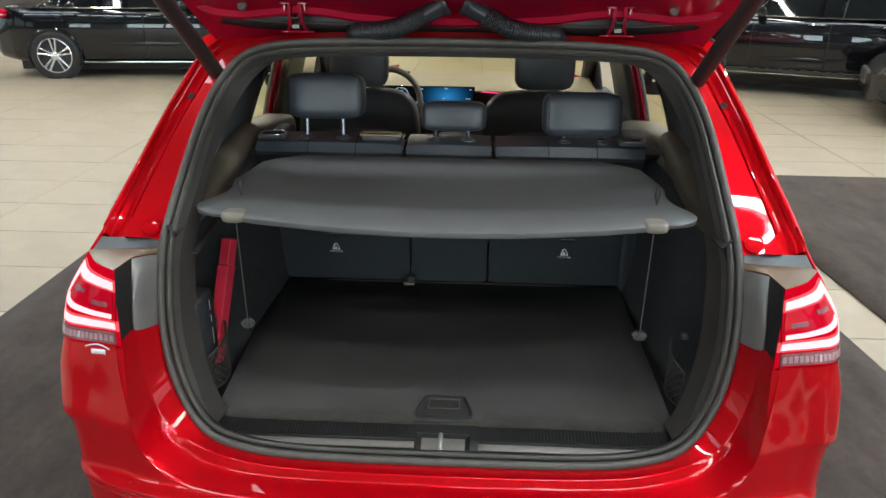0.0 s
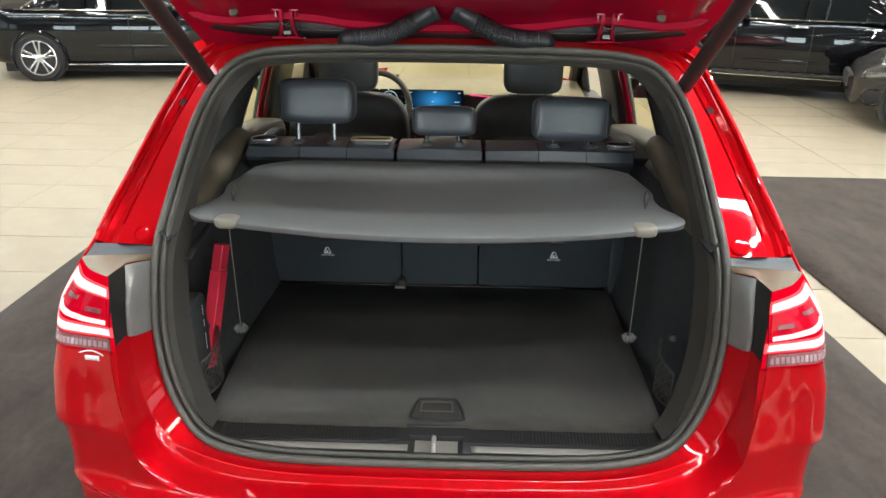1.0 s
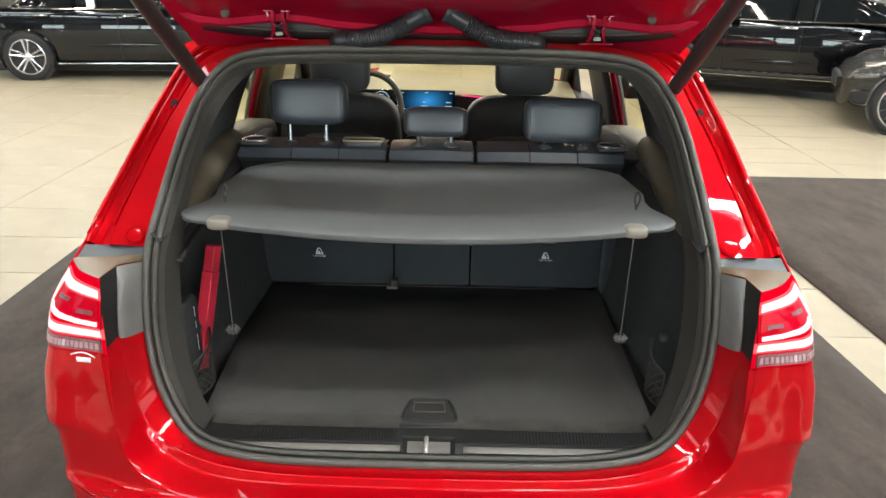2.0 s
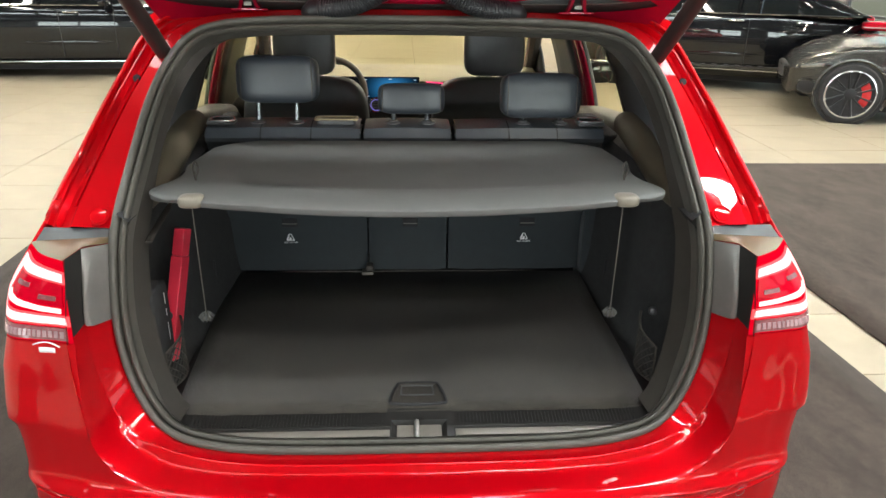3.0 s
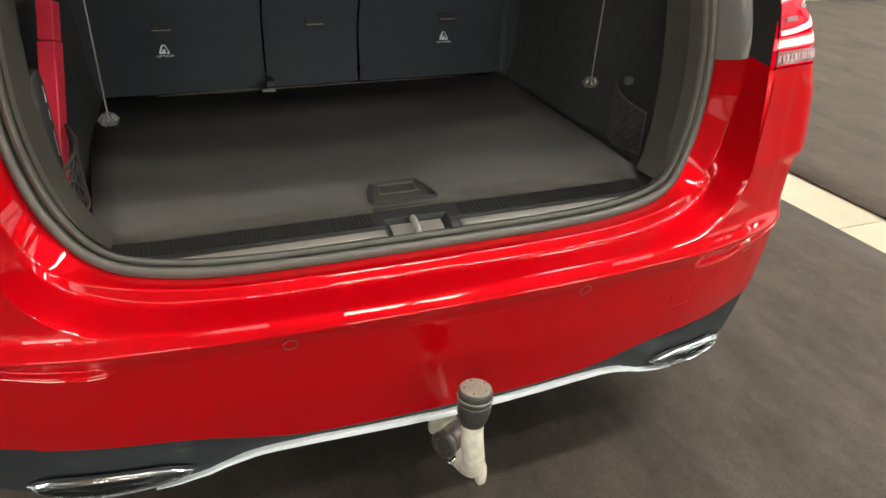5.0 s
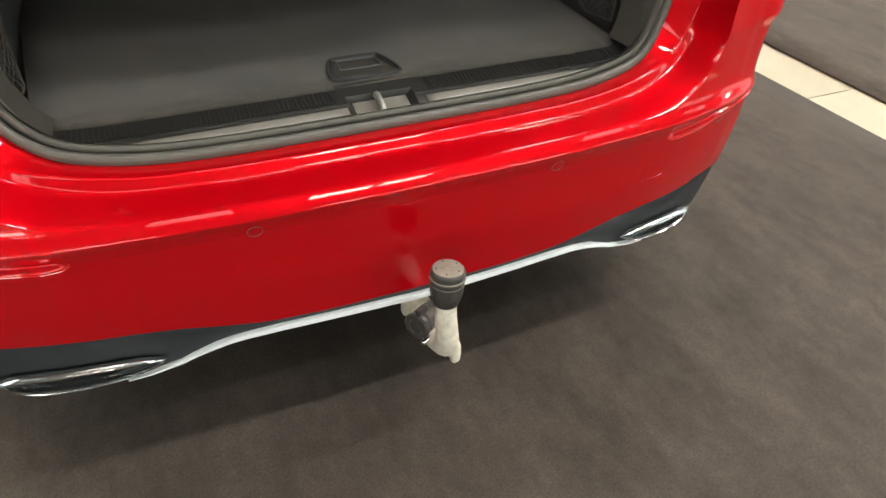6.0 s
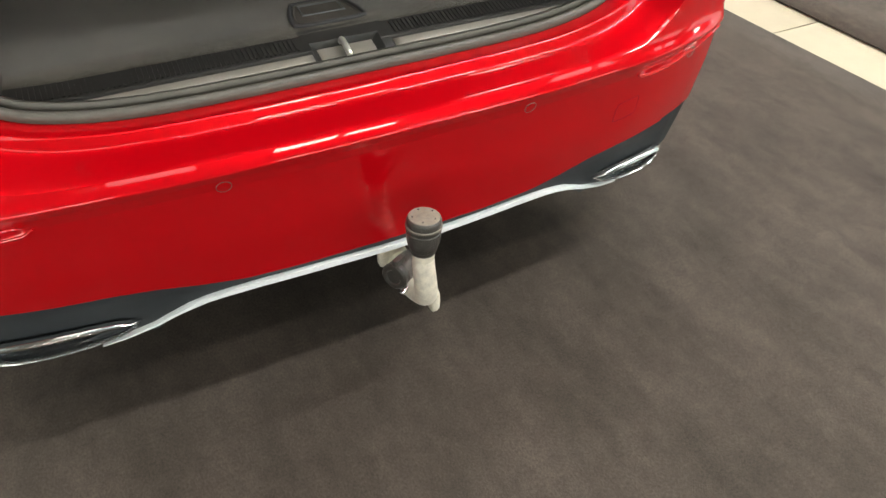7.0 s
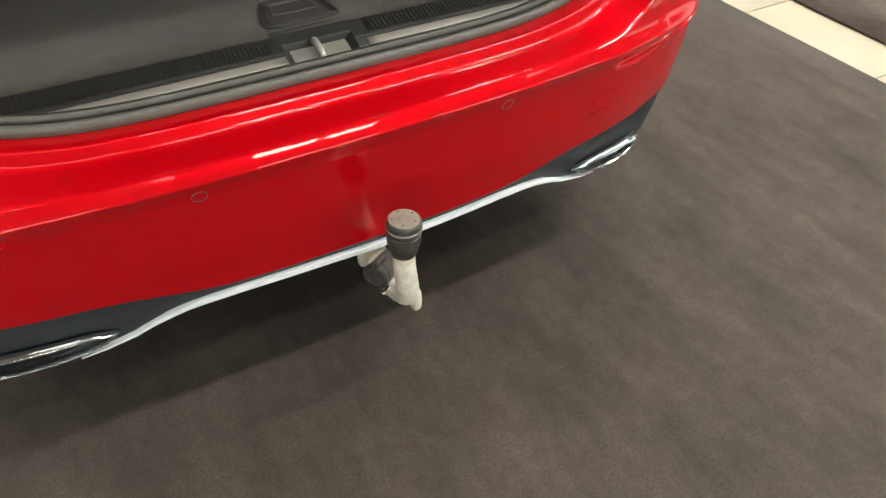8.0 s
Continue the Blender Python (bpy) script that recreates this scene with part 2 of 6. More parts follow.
def tube_bm(path, r, sides=10, closed=False, bm=None, cap=True, flat=1.0):
    """A tube along a path; r a number or a list; flat squeezes it along the binormal."""
    bm = bm or bmesh.new()
    pts = [Vector(p) for p in path]
    rows = []
    up = Vector((0, 0, 1))
    n = len(pts)
    for i, p in enumerate(pts):
        a = pts[(i - 1) % n] if closed or i else pts[i]
        b = pts[(i + 1) % n] if closed or i < n - 1 else pts[i]
        d = (b - a).normalized()
        side = d.cross(up)
        if side.length < 0.05:
            side = d.cross(Vector((0, 1, 0)))
        side.normalize()
        nn = side.cross(d).normalized()
        rr = r[i] if hasattr(r, "__len__") else r
        rows.append([p + side * math.cos(k * 2 * math.pi / sides) * rr + nn * math.sin(k * 2 * math.pi / sides) * rr * flat for k in range(sides)])
    vs = [[bm.verts.new(v) for v in row] for row in rows]
    for i in range(n if closed else n - 1):
        for k in range(sides):
            bm.faces.new((vs[i][k], vs[(i + 1) % n][k], vs[(i + 1) % n][(k + 1) % sides], vs[i][(k + 1) % sides]))
    if cap and not closed:
        bm.faces.new(vs[0])
        bm.faces.new(vs[-1][::-1])
    return bm


def lathe_bm(prof, m, sides=24, bm=None):
    """prof: (radius, height) pairs turned about the z axis of m."""
    bm = bm or bmesh.new()
    rows = [[m @ Vector((r * math.cos(2 * math.pi * k / sides), r * math.sin(2 * math.pi * k / sides), h)) for k in range(sides)] for r, h in prof]
    vs = [[bm.verts.new(v) for v in row] for row in rows]
    for i in range(len(vs) - 1):
        for k in range(sides):
            bm.faces.new((vs[i][k], vs[i][(k + 1) % sides], vs[i + 1][(k + 1) % sides], vs[i + 1][k]))
    bm.faces.new(vs[0][::-1])
    bm.faces.new(vs[-1])
    return bm


def mirror_pts(keys):
    return [(-k[0], k[1], k[2]) for k in keys]


def ring(keys, n=6):
    """A closed loop from right-half keys that run from bottom centre to top centre."""
    full = list(keys) + mirror_pts(keys[-2:0:-1])
    return cr(full, n, closed=True)


def pillow_bm(cx, cy, cz, w, d, h, e=0.35, nu=28, nv=14, m=None):
    """A soft cushion: a superellipsoid w x d x h."""
    rows = []

    def sp(c, p):
        return math.copysign(abs(c) ** p, c)
    for i in range(nv + 1):
        v = -math.pi / 2 + math.pi * i / nv
        rows.append([Vector((cx + w / 2 * sp(math.cos(v), e) * sp(math.cos(u), e), cy + d / 2 * sp(math.cos(v), e) * sp(math.sin(u), e), cz + h / 2 * sp(math.sin(v), e))) for u in [2 * math.pi * k / nu for k in range(nu)]])
    if m:
        rows = [[m @ v for v in r] for r in rows]
    bm = grid_bm(rows, close_cols=True)
    bmesh.ops.remove_doubles(bm, verts=bm.verts, dist=0.0004)
    return bm


def lerp(xs, ys, x):
    return float(np.interp(x, xs, ys))


# ---- the room ----
def window_wall(name, m, length, z1, openings, label, energies):
    """A wall along local x, its inner face at local y = 0, with windows in its openings."""
    bm = bmesh.new()
    x = 0.0
    for a, b, lo, hi in openings:
        box_bm(x, a, -0.25, 0, 0, z1, bm, m)
        box_bm(a, b, -0.25, 0, 0, lo, bm, m)
        box_bm(a, b, -0.25, 0, hi, z1, bm, m)
        x = b
    box_bm(x, length, -0.25, 0, 0, z1, bm, m)
    tagged(part(name, bm, M_WALL, smooth=False), label, "wall", kind="structure")
    for (a, b, lo, hi), energy in zip(openings, energies):
        xm = (a + b) / 2
        win = thing("window_%d" % (1 + sum(o.name.startswith("window_") and o.parent is None for o in scene.objects)), m @ Vector((xm, -0.13, lo)), "tall showroom window with a dark metal frame", "window", "facade windows", "structure")
        bm = bmesh.new()
        for q in ((a, a + 0.08, lo, hi), (b - 0.08, b, lo, hi)):
            box_bm(q[0], q[1], -0.17, -0.09, q[2], q[3], bm, m)
        for q in ((lo, lo + 0.08), (hi - 0.08, hi)):
            box_bm(a + 0.08, b - 0.08, -0.17, -0.09, q[0], q[1], bm, m)
        box_bm(xm - 0.05, xm + 0.05, -0.165, -0.095, lo + 0.08, hi - 0.08, bm, m)
        bar = lo + (hi - lo) * 0.6
        for xa, xb in ((a + 0.08, xm - 0.05), (xm + 0.05, b - 0.08)):
            box_bm(xa, xb, -0.16, -0.10, bar, bar + 0.08, bm, m)
        part("window_frame", bm, M_FRAME, win, smooth=False)
        for xa, xb in ((a + 0.08, xm - 0.05), (xm + 0.05, b - 0.08)):
            for za, zb in ((lo + 0.08, bar), (bar + 0.08, hi - 0.08)):
                part("pane", box_bm(xa, xb, -0.136, -0.124, za, zb, None, m), M_GLASS, win, smooth=False).visible_shadow = False
        la = new("window_light", bpy.data.lights.new("window_light", "AREA"))
        la.data.shape, la.data.size, la.data.size_y = "RECTANGLE", b - a - 0.1, hi - lo - 0.1
        la.data.energy, la.data.color = energy, (0.90, 0.955, 1.0)
        la.matrix_basis = look(m @ Vector((xm, -0.30, (lo + hi) / 2)), m @ Vector((xm, 5, (lo + hi) / 2)))


def bays(first, pitch, width, count):
    return [(first + k * pitch, first + k * pitch + width, 0.4, 4.6) for k in range(count)]


window_wall("wall_south", Matrix.Translation((ROOM_X0, ROOM_Y0, 0)), ROOM_X1 - ROOM_X0, ROOM_H, [(x + 17.0, x + 20.2, 0.6, 3.0) for x in (-14.6, -10.0, -5.6, 1.35, 5.65, 9.95)], "grey painted showroom wall with tall windows", (230, 260, 280, 270, 260, 230))
window_wall("wall_east", Matrix.Translation((ROOM_X1, ROOM_Y0, 0)) @ Euler((0, 0, radians(90))).to_matrix().to_4x4(), ROOM_Y1 - ROOM_Y0, ROOM_H, bays(2.0, 5.2, 4.4, 7), "grey painted showroom wall with tall windows", [50] * 7)
window_wall("wall_west", Matrix.Translation((ROOM_X0, ROOM_Y1, 0)) @ Euler((0, 0, radians(-90))).to_matrix().to_4x4(), ROOM_Y1 - ROOM_Y0, ROOM_H, bays(9.0, 5.2, 4.4, 5), "grey painted showroom wall with tall windows", [28] * 5)
tagged(part("wall_north", box_bm(ROOM_X0, ROOM_X1, ROOM_Y1, ROOM_Y1 + 0.25, 0, ROOM_H), M_WALL, smooth=False), "plain grey painted showroom wall", "wall", kind="structure")
# ceiling with four rows of roof lights
ROOF_ROWS = ((-0.95, -0.15, ((-14.6, -7.6, 40.0), (-6.6, -4.2, 9.0), (-2.6, -0.2, 9.0), (0.6, 2.3, 90.0), (4.6, 7.0, 10.0), (8.4, 10.8, 10.0))),
             (1.35, 1.62, ((-2.7, -1.2, 90.0), (-0.2, 1.5, 185.0), (1.9, 6.0, 330.0))),
             (2.8, 3.5, ((-15.6, -4.8, 48.0), (5.2, 12.4, 48.0))),
             (4.5, 6.1, ((-15.6, -8.8, 40.0), (-8.0, -1.2, 22.0), (-0.2, 10.0, 36.0))))
bm = bmesh.new()
edge = ROOM_Y0 - 0.25
for y0, y1, panes in ROOF_ROWS:
    box_bm(ROOM_X0 - 0.25, ROOM_X1 + 0.25, edge, y0, ROOM_H, ROOM_H + 0.2, bm)
    x = ROOM_X0 - 0.25
    for xa, xb, _ in panes:
        box_bm(x, xa, y0, y1, ROOM_H, ROOM_H + 0.2, bm)
        x = xb
    box_bm(x, ROOM_X1 + 0.25, y0, y1, ROOM_H, ROOM_H + 0.2, bm)
    edge = y1
box_bm(ROOM_X0 - 0.25, ROOM_X1 + 0.25, edge, ROOM_Y1 + 0.25, ROOM_H, ROOM_H + 0.2, bm)
tagged(part("ceiling", bm, M_CEIL, smooth=False), "grey painted showroom ceiling", "ceiling", kind="structure")
for k, (ROOF_Y0, ROOF_Y1, xa, xb, glare) in enumerate([(y0, y1, *p) for y0, y1, panes in ROOF_ROWS for p in panes]):
    rl = thing("roof_window_%d" % (k + 1), ((xa + xb) / 2, (ROOF_Y0 + ROOF_Y1) / 2, ROOM_H), "roof light with dark glazing bars", "roof light", "roof lights", "structure")
    n = round((xb - xa) / 1.0)
    for j in range(n + 1):
        x = xa + (xb - xa - 0.09) * j / n
        part("glazing_bar", box_bm(x, x + 0.09, ROOF_Y0, ROOF_Y1, ROOM_H + 0.06, ROOM_H + 0.14), M_FRAME, rl, smooth=False)
        if j < n:
            part("pane", box_bm(x + 0.09, xa + (xb - xa - 0.09) * (j + 1) / n, ROOF_Y0, ROOF_Y1, ROOM_H + 0.09, ROOM_H + 0.10), M_GLASS, rl, smooth=False).visible_shadow = False
    la = new("roof_window_light", bpy.data.lights.new("roof_window_light", "AREA"))
    la.data.shape, la.data.size, la.data.size_y = "RECTANGLE", xb - xa, ROOF_Y1 - ROOF_Y0
    la.data.energy, la.data.color = glare * (xb - xa) * (ROOF_Y1 - ROOF_Y0), (1.0, 0.97, 0.92) if glare == 90.0 else (0.93, 0.965, 1.0)
    la.matrix_basis = pose((xa + xb) / 2, (ROOF_Y0 + ROOF_Y1) / 2, ROOM_H + 0.25)

lum = thing("ceiling_light", (0, 0, ROOM_H - 0.5), "long linear ceiling light with a white diffuser", "ceiling light", "ceiling lights")
part("housing", box_bm(-1.5, 1.5, -0.09, 0.09, ROOM_H - 0.5, ROOM_H - 0.42), M_FRAME, lum, smooth=False, bevel=0.01)
part("diffuser", box_bm(-1.48, 1.48, -0.075, 0.075, ROOM_H - 0.512, ROOM_H - 0.502), M_LUM, lum, smooth=False)
for sx in (-1.2, 1.2):
    part("cable", tube_bm([(sx, 0, ROOM_H - 0.42), (sx, 0, ROOM_H)], 0.004, 6), M_FRAME, lum)
spots = [(x, y) for y in (1.6, 8.4, 13.0, 17.6, 22.2, 26.8) for x in (-12, -7.2, -2.6, 2.6, 4.9, 7.2, 12) if (y > 7 and x != 4.9) or (y < 7 and x > 7)]
lum.matrix_basis = pose(spots[0][0], spots[0][1], ROOM_H - 0.5, 0, 0, 90)
for x, y in spots[1:]:
    copy_thing(lum, pose(x, y, ROOM_H - 0.5, 0, 0, 90))
# two unseen lights behind the camera, added to brighten the boot
for x in (-4.6, 5.0):
    copy_thing(lum, pose(x, -6.0, ROOM_H - 0.5))

# floor: one slab, tiles on it, two carpets
tagged(part("floor", box_bm(ROOM_X0, ROOM_X1, ROOM_Y0, ROOM_Y1, -0.1, -0.012), M_JOINT, smooth=False), "beige showroom floor with large stone tiles", "floor", kind="structure")
floor_ob = bpy.data.objects["floor"]


# ---- red hatchback: shape ----
CAR_Y = 4.4
car = thing("red_hatchback", (0, CAR_Y, 0), "glossy red hatchback with its tailgate open, parked on dark carpet", "car")

PLAN = [(0, 2.335), (0.3, 2.34), (0.55, 2.358), (0.66, 2.374), (0.75, 2.397), (0.83, 2.427), (0.885, 2.468), (0.918, 2.535), (0.933, 2.66), (0.938, 2.85), (0.938, 3.2)]
plan_pts = cr([(x, y, 0) for x, y in PLAN], 8)
plan_n = []
for i, p in enumerate(plan_pts):
    a, b = plan_pts[max(i - 1, 0)], plan_pts[min(i + 1, len(plan_pts) - 1)]
    d = np.array([b[1] - a[1], -(b[0] - a[0])])
    plan_n.append(-d / np.linalg.norm(d))
REAR_Z = [0.28, 0.34, 0.38, 0.43, 0.48, 0.53, 0.565, 0.585, 0.597, 0.602, 0.607, 0.612, 0.616, 0.6195, 0.629, 0.65, 0.70, 0.757, 0.85, 0.9, 0.966, 1.05, 1.14]
REAR_P = [0.045, 0.038, 0.032, 0.024, 0.0195, 0.0175, 0.0140, 0.0080, 0.0020, 0.0, 0.0030, 0.0075, 0.0115, 0.016, 0.022, 0.027, 0.029, 0.030, 0.045, 0.050, 0.060, 0.078, 0.106]
SIDE_Z = [0.28, 0.34, 0.5, 0.555, 0.585, 0.597, 0.602, 0.612, 0.63, 0.66, 0.70, 0.735, 0.752, 0.762, 0.768, 0.80, 0.9, 0.966, 1.05, 1.13, 1.16]
SIDE_P = [0.028, 0.012, -0.006, -0.008, -0.011, -0.014, -0.015, -0.013, -0.009, -0.008, -0.008, -0.011, -0.016, -0.022, -0.0245, -0.023, -0.009, 0.010, 0.042, 0.092, 0.112]


LIP_X, LIP_Z = [0.58, 0.60, 0.63, 0.70, 0.80, 0.88], [0.570, 0.557, 0.553, 0.557, 0.572, 0.590]


def dent(x, z):
    """Depth of the wedge-shaped recess under the bumper's crease."""
    lip = lerp(LIP_X, LIP_Z, x)
    if not (0.58 < x < 0.9 and lip < z < 0.594):
        return 0.0
    t = (z - lip) / (0.594 - lip)
    ends = min(1.0, (x - 0.58) / 0.03) * min(1.0, max(0.0, (0.9 - x) / 0.10))
    rise = min(1.0, t / 0.32)
    return 0.010 * ends * rise * rise * (3 - 2 * rise) * (1 - max(0.0, (t - 0.32) / 0.68)) ** 0.9


def skin(i, z):
    """The point of the outer skin at plan station i and height z."""
    p, n = plan_pts[i], plan_n[i]
    w = min(1.0, max(0.0, (abs(n[0]) - 0.25) / 0.6)) ** lerp([0.85, 0.966], [1.6, 1.0], z)
    off = (1 - w) * lerp(REAR_Z, REAR_P, z) + w * lerp(SIDE_Z, SIDE_P, z) + dent(p[0], z)
    return Vector((p[0] + n[0] * off, p[1] + n[1] * off, z))


RB_X, RB_Z = [0, 0.2, 0.32, 0.40, 0.48, 0.56, 0.66, 0.8, 1.0], [0.321, 0.323, 0.330, 0.345, 0.364, 0.374, 0.380, 0.387, 0.40]


NS = len(plan_pts) - 1
I_SPLIT = min(range(NS + 1), key=lambda i: abs(plan_pts[i][0] - 0.755))
SHIFT = 0.03


def red_edge(x):
    """Height of the paint's lower edge, along the whole width."""
    return lerp(RB_X, RB_Z, abs(x - SHIFT))


def stations():
    """Plan stations from the left side to the right side, as (index, sign)."""
    return [(i, -1) for i in range(NS, 0, -1)] + [(i, 1) for i in range(NS + 1)]


def signed(i, sgn, z):
    v = skin(i, z)
    return Vector((v.x * sgn, v.y, v.z))


def skin_at(x, z):
    i = max(k for k in range(NS) if plan_pts[k][0] <= x + 1e-6)
    t = (x - plan_pts[i][0]) / (plan_pts[i + 1][0] - plan_pts[i][0])
    v = skin(i, z) * (1 - t) + skin(i + 1, z) * t
    return (x, v.y, z)


# shoulder crease: along the bumper's top, up the corner to the lamp
H_LOW = cr([skin_at(x, z) for x, z in ((0, 0.6195), (0.34, 0.6205), (0.56, 0.6245), (0.652, 0.6486), (0.712, 0.715), (0.7315, 0.80), (0.7455, 0.966))], 12)
# rear bumper: one sheet from side to side
LEVELS = [0.546] + [0.550 + 0.0022 * k for k in range(21)] + [0.5962, 0.599, 0.602, 0.605, 0.609, 0.613, 0.617, 0.622, 0.629, 0.638, 0.65, 0.667, 0.685, 0.70, 0.72, 0.738, 0.75, 0.757, 0.762, 0.7655, 0.768, 0.772, 0.785, 0.81, 0.84, 0.87, 0.90, 0.935, 0.966]
H_TOP = [v for v in H_LOW if v[0] < 0.57] + [v for k, v in enumerate(cr(H_LOW, 3)) if v[0] >= 0.57]
half = [(v[0], v[2], None) for v in H_TOP] + [(plan_pts[i][0], 0.966, i) for i in range(NS + 1) if plan_pts[i][0] > 0.7475]
full = []
for sgn, side_half in ((-1, half[:0:-1]), (1, half)):
    for x, hi, i in side_half:
        lo = red_edge(x * sgn)
        zs = [lo + (0.54 - lo) * k / 11 for k in range(12)] + [min(z, hi) for z in LEVELS]
        pts = [skin_at(x, z) if i is None else skin(i, z) for z in zs]
        full.append([Vector((p[0] * sgn, p[1], p[2])) for p in pts])
bm = grid_bm(full)
bmesh.ops.remove_doubles(bm, verts=bm.verts, dist=1e-5)
bmesh.ops.dissolve_degenerate(bm, dist=1e-6, edges=bm.edges)
part("rear_bumper", bm, M_RED, car, "glossy red rear bumper with a crisp crease", solid=0.004, angle=60, rim=False)


# frame round the boot opening
S = [(0, 2.475, .652), (.34, 2.477, .654), (.50, 2.488, .668), (.59, 2.512, .692), (.65, 2.553, .745), (.687, 2.58, .832), (.706, 2.606, .950), (.703, 2.645, 1.12), (.698, 2.672, 1.147), (.688, 2.80, 1.28), (.665, 2.95, 1.425), (.61, 3.07, 1.53), (.51, 3.10, 1.571), (.32, 3.106, 1.583), (0, 3.108, 1.586)]
G = [(0, 2.436, .6495), (.34, 2.440, .6515), (.505, 2.453, .664), (.622, 2.484, .686), (.684, 2.507, .722), (.7245, 2.521, .815), (.737, 2.523, .977), (.741, 2.577, 1.134), (.80, 2.675, 1.150), (.757, 2.83, 1.30), (.705, 2.985, 1.44), (.64, 3.11, 1.55), (.53, 3.145, 1.588), (.33, 3.155, 1.602), (0, 3.16, 1.606)]
H = [H_LOW[k] for k in (0, 12, 24, 36, 48, 60, 72)] + [(0.743, 2.503, 1.139)] + [(.838, 2.682, 1.147), (.80, 2.86, 1.29), (.742, 3.02, 1.43), (.665, 3.15, 1.552), (.54, 3.19, 1.597), (.33, 3.2, 1.612), (0, 3.205, 1.617)]
O = [k for k in H[:8]] + [(.876, 2.705, 1.147), (.836, 2.885, 1.297), (.793, 3.066, 1.438), (.735, 3.21, 1.556), (.60, 3.27, 1.605), (.35, 3.285, 1.628), (0, 3.29, 1.633)]
rS, rG, rH, rO = ring(S), ring(G), ring(H), ring(O)


def between(a, b, t):
    return [p * (1 - t) + q * t for p, q in zip(a, b)]


N_RING = len(rS)


def is_trim(j):
    """Loop spans between the lamp's lower edge and the ledge above it."""
    return 36 <= j < 48 or N_RING - 48 <= j < N_RING - 36


def low_part(v):
    """1 along the bottom of the loop, 0 up its sides."""
    return min(1.0, max(0.0, (0.76 - v[2]) / 0.10))


def fold(t, drop, out):
    """A loop between the fold and the crease: lowered along the bottom, pushed out towards the rear on the sides."""
    rows_ = []
    for g, h in zip(rG, rH):
        v = g * (1 - t) + h * t
        k = low_part(g)
        rows_.append(v + np.array([0.0, -out * (1 - k), -drop * k]))
    return rows_


# the bead along the sill: flat, a short slope, a broad shoulder
loops = [rS, [v + np.array([0, 0, 0.0015 * low_part(v)]) for v in between(rS, rG, 0.35)], between(rS, rG, 0.75), between(rS, rG, 0.93), rG,
         fold(0.03, 0.0010, 0.001), fold(0.06, 0.0030, 0.001), fold(0.15, 0.0088, 0.0), fold(0.18, 0.0105, 0.0), fold(0.22, 0.0112, 0.0), fold(0.35, 0.0095, 0.0), fold(0.55, 0.0060, 0.0), fold(0.75, 0.0022, 0.0), fold(0.88, 0.0002, 0.0), fold(0.95, -0.0006, 0.0), rH]
frame_rows = [[Vector(v) for v in l] for l in loops]
part("opening_frame", grid_bm(frame_rows, close_cols=True, keep=lambda c, i, j: not is_trim(j) and (i < 4 or not 48 <= j < N_RING - 48)), M_RED, car, "glossy red painted frame round the boot opening", angle=50)


def bow(loop, amount):
    return [v + np.array([0.0, -amount * lerp([0.95, 1.0, 1.07, 1.122], [0.45, 1.0, 1.0, 0.0], v[2]), 0.0]) for v in loop]


bow_loops = [rS, bow(between(rS, rG, 0.2), 0.018), bow(between(rS, rG, 0.4), 0.029), bow(between(rS, rG, 0.6), 0.033), bow(between(rS, rG, 0.8), 0.025), bow(between(rS, rG, 0.93), 0.011), rG]
trim_rows = [[Vector(v) for v in l] for l in bow_loops]
for side in (1, -1):
    in_span = lambda j: 36 <= j < 42 or N_RING - 42 <= j < N_RING - 36
    part("lamp_side_trim", grid_bm(trim_rows, close_cols=True, keep=lambda c, i, j: in_span(j) and c.x * side > 0), M_LAMPSIDE, car, "satin grey trim panel beside the tail lamp", angle=80)
    part("lamp_gasket_strip", grid_bm(frame_rows, close_cols=True, keep=lambda c, i, j: in_span(j) and c.x * side > 0 and i >= 4), M_SILLBLACK, car, "black plastic strip along the tail lamp", angle=80)
INTO = np.array([0.0, 0.7, -0.7])
chan = [rG, [v + INTO * 0.014 for v in between(rG, rO, 0.10)], [v + INTO * 0.026 for v in between(rG, rO, 0.25)], [v + INTO * 0.026 for v in between(rG, rO, 0.52)], [v + INTO * 0.012 for v in between(rG, rO, 0.66)], [v + INTO * 0.010 for v in between(rG, rO, 0.74)], [v - INTO * 0.002 for v in between(rG, rO, 0.84)], rO]
part("rain_channel", grid_bm([[Vector(v) for v in l] for l in chan], close_cols=True, keep=lambda c, i, j: 48 <= j < N_RING - 48), M_RED, car, "glossy red drip channel along the rear pillar", angle=30)
for side in (1, -1):
    for t, lift, r in ((0.80, 0.004, 0.0045), (0.30, -0.022, 0.0035)):
        line = [v - INTO * lift for v in between(rG, rO, t)]
        line = line[50:84] if side > 0 else line[N_RING - 83:N_RING - 49]
        part("channel_ridge", tube_bm(line, r, 8), M_RED, car, "pressed ridge in the drip channel")

# roof and outer roof sides
roof_rows = []
for k in range(9):
    t = k / 8
    y_add, drop = 1.55 * t, -0.03 * t + 0.06 * t * t
    roof_rows.append([Vector((v[0] * (1 - 0.02 * t), v[1] + y_add, v[2] - drop + 0.02 * t)) for v in cr(O[10:] + mirror_pts(O[-2:9:-1]), 6)])
part("roof", grid_bm(roof_rows), M_RED, car, "glossy red roof", solid=0.004)

# rubber seal: a ribbed loop
SEAL = S[:7] + [(.704, 2.638, 1.085), (.699, 2.678, 1.165)] + S[9:]
rSeal = ring(SEAL)
def smoothed(vecs, reach):
    """Each vector averaged with its neighbours round the loop."""
    n = len(vecs)
    return [sum((vecs[(i + k) % n] for k in range(-reach, reach + 1)), np.zeros(3)) / (2 * reach + 1) for i in range(n)]


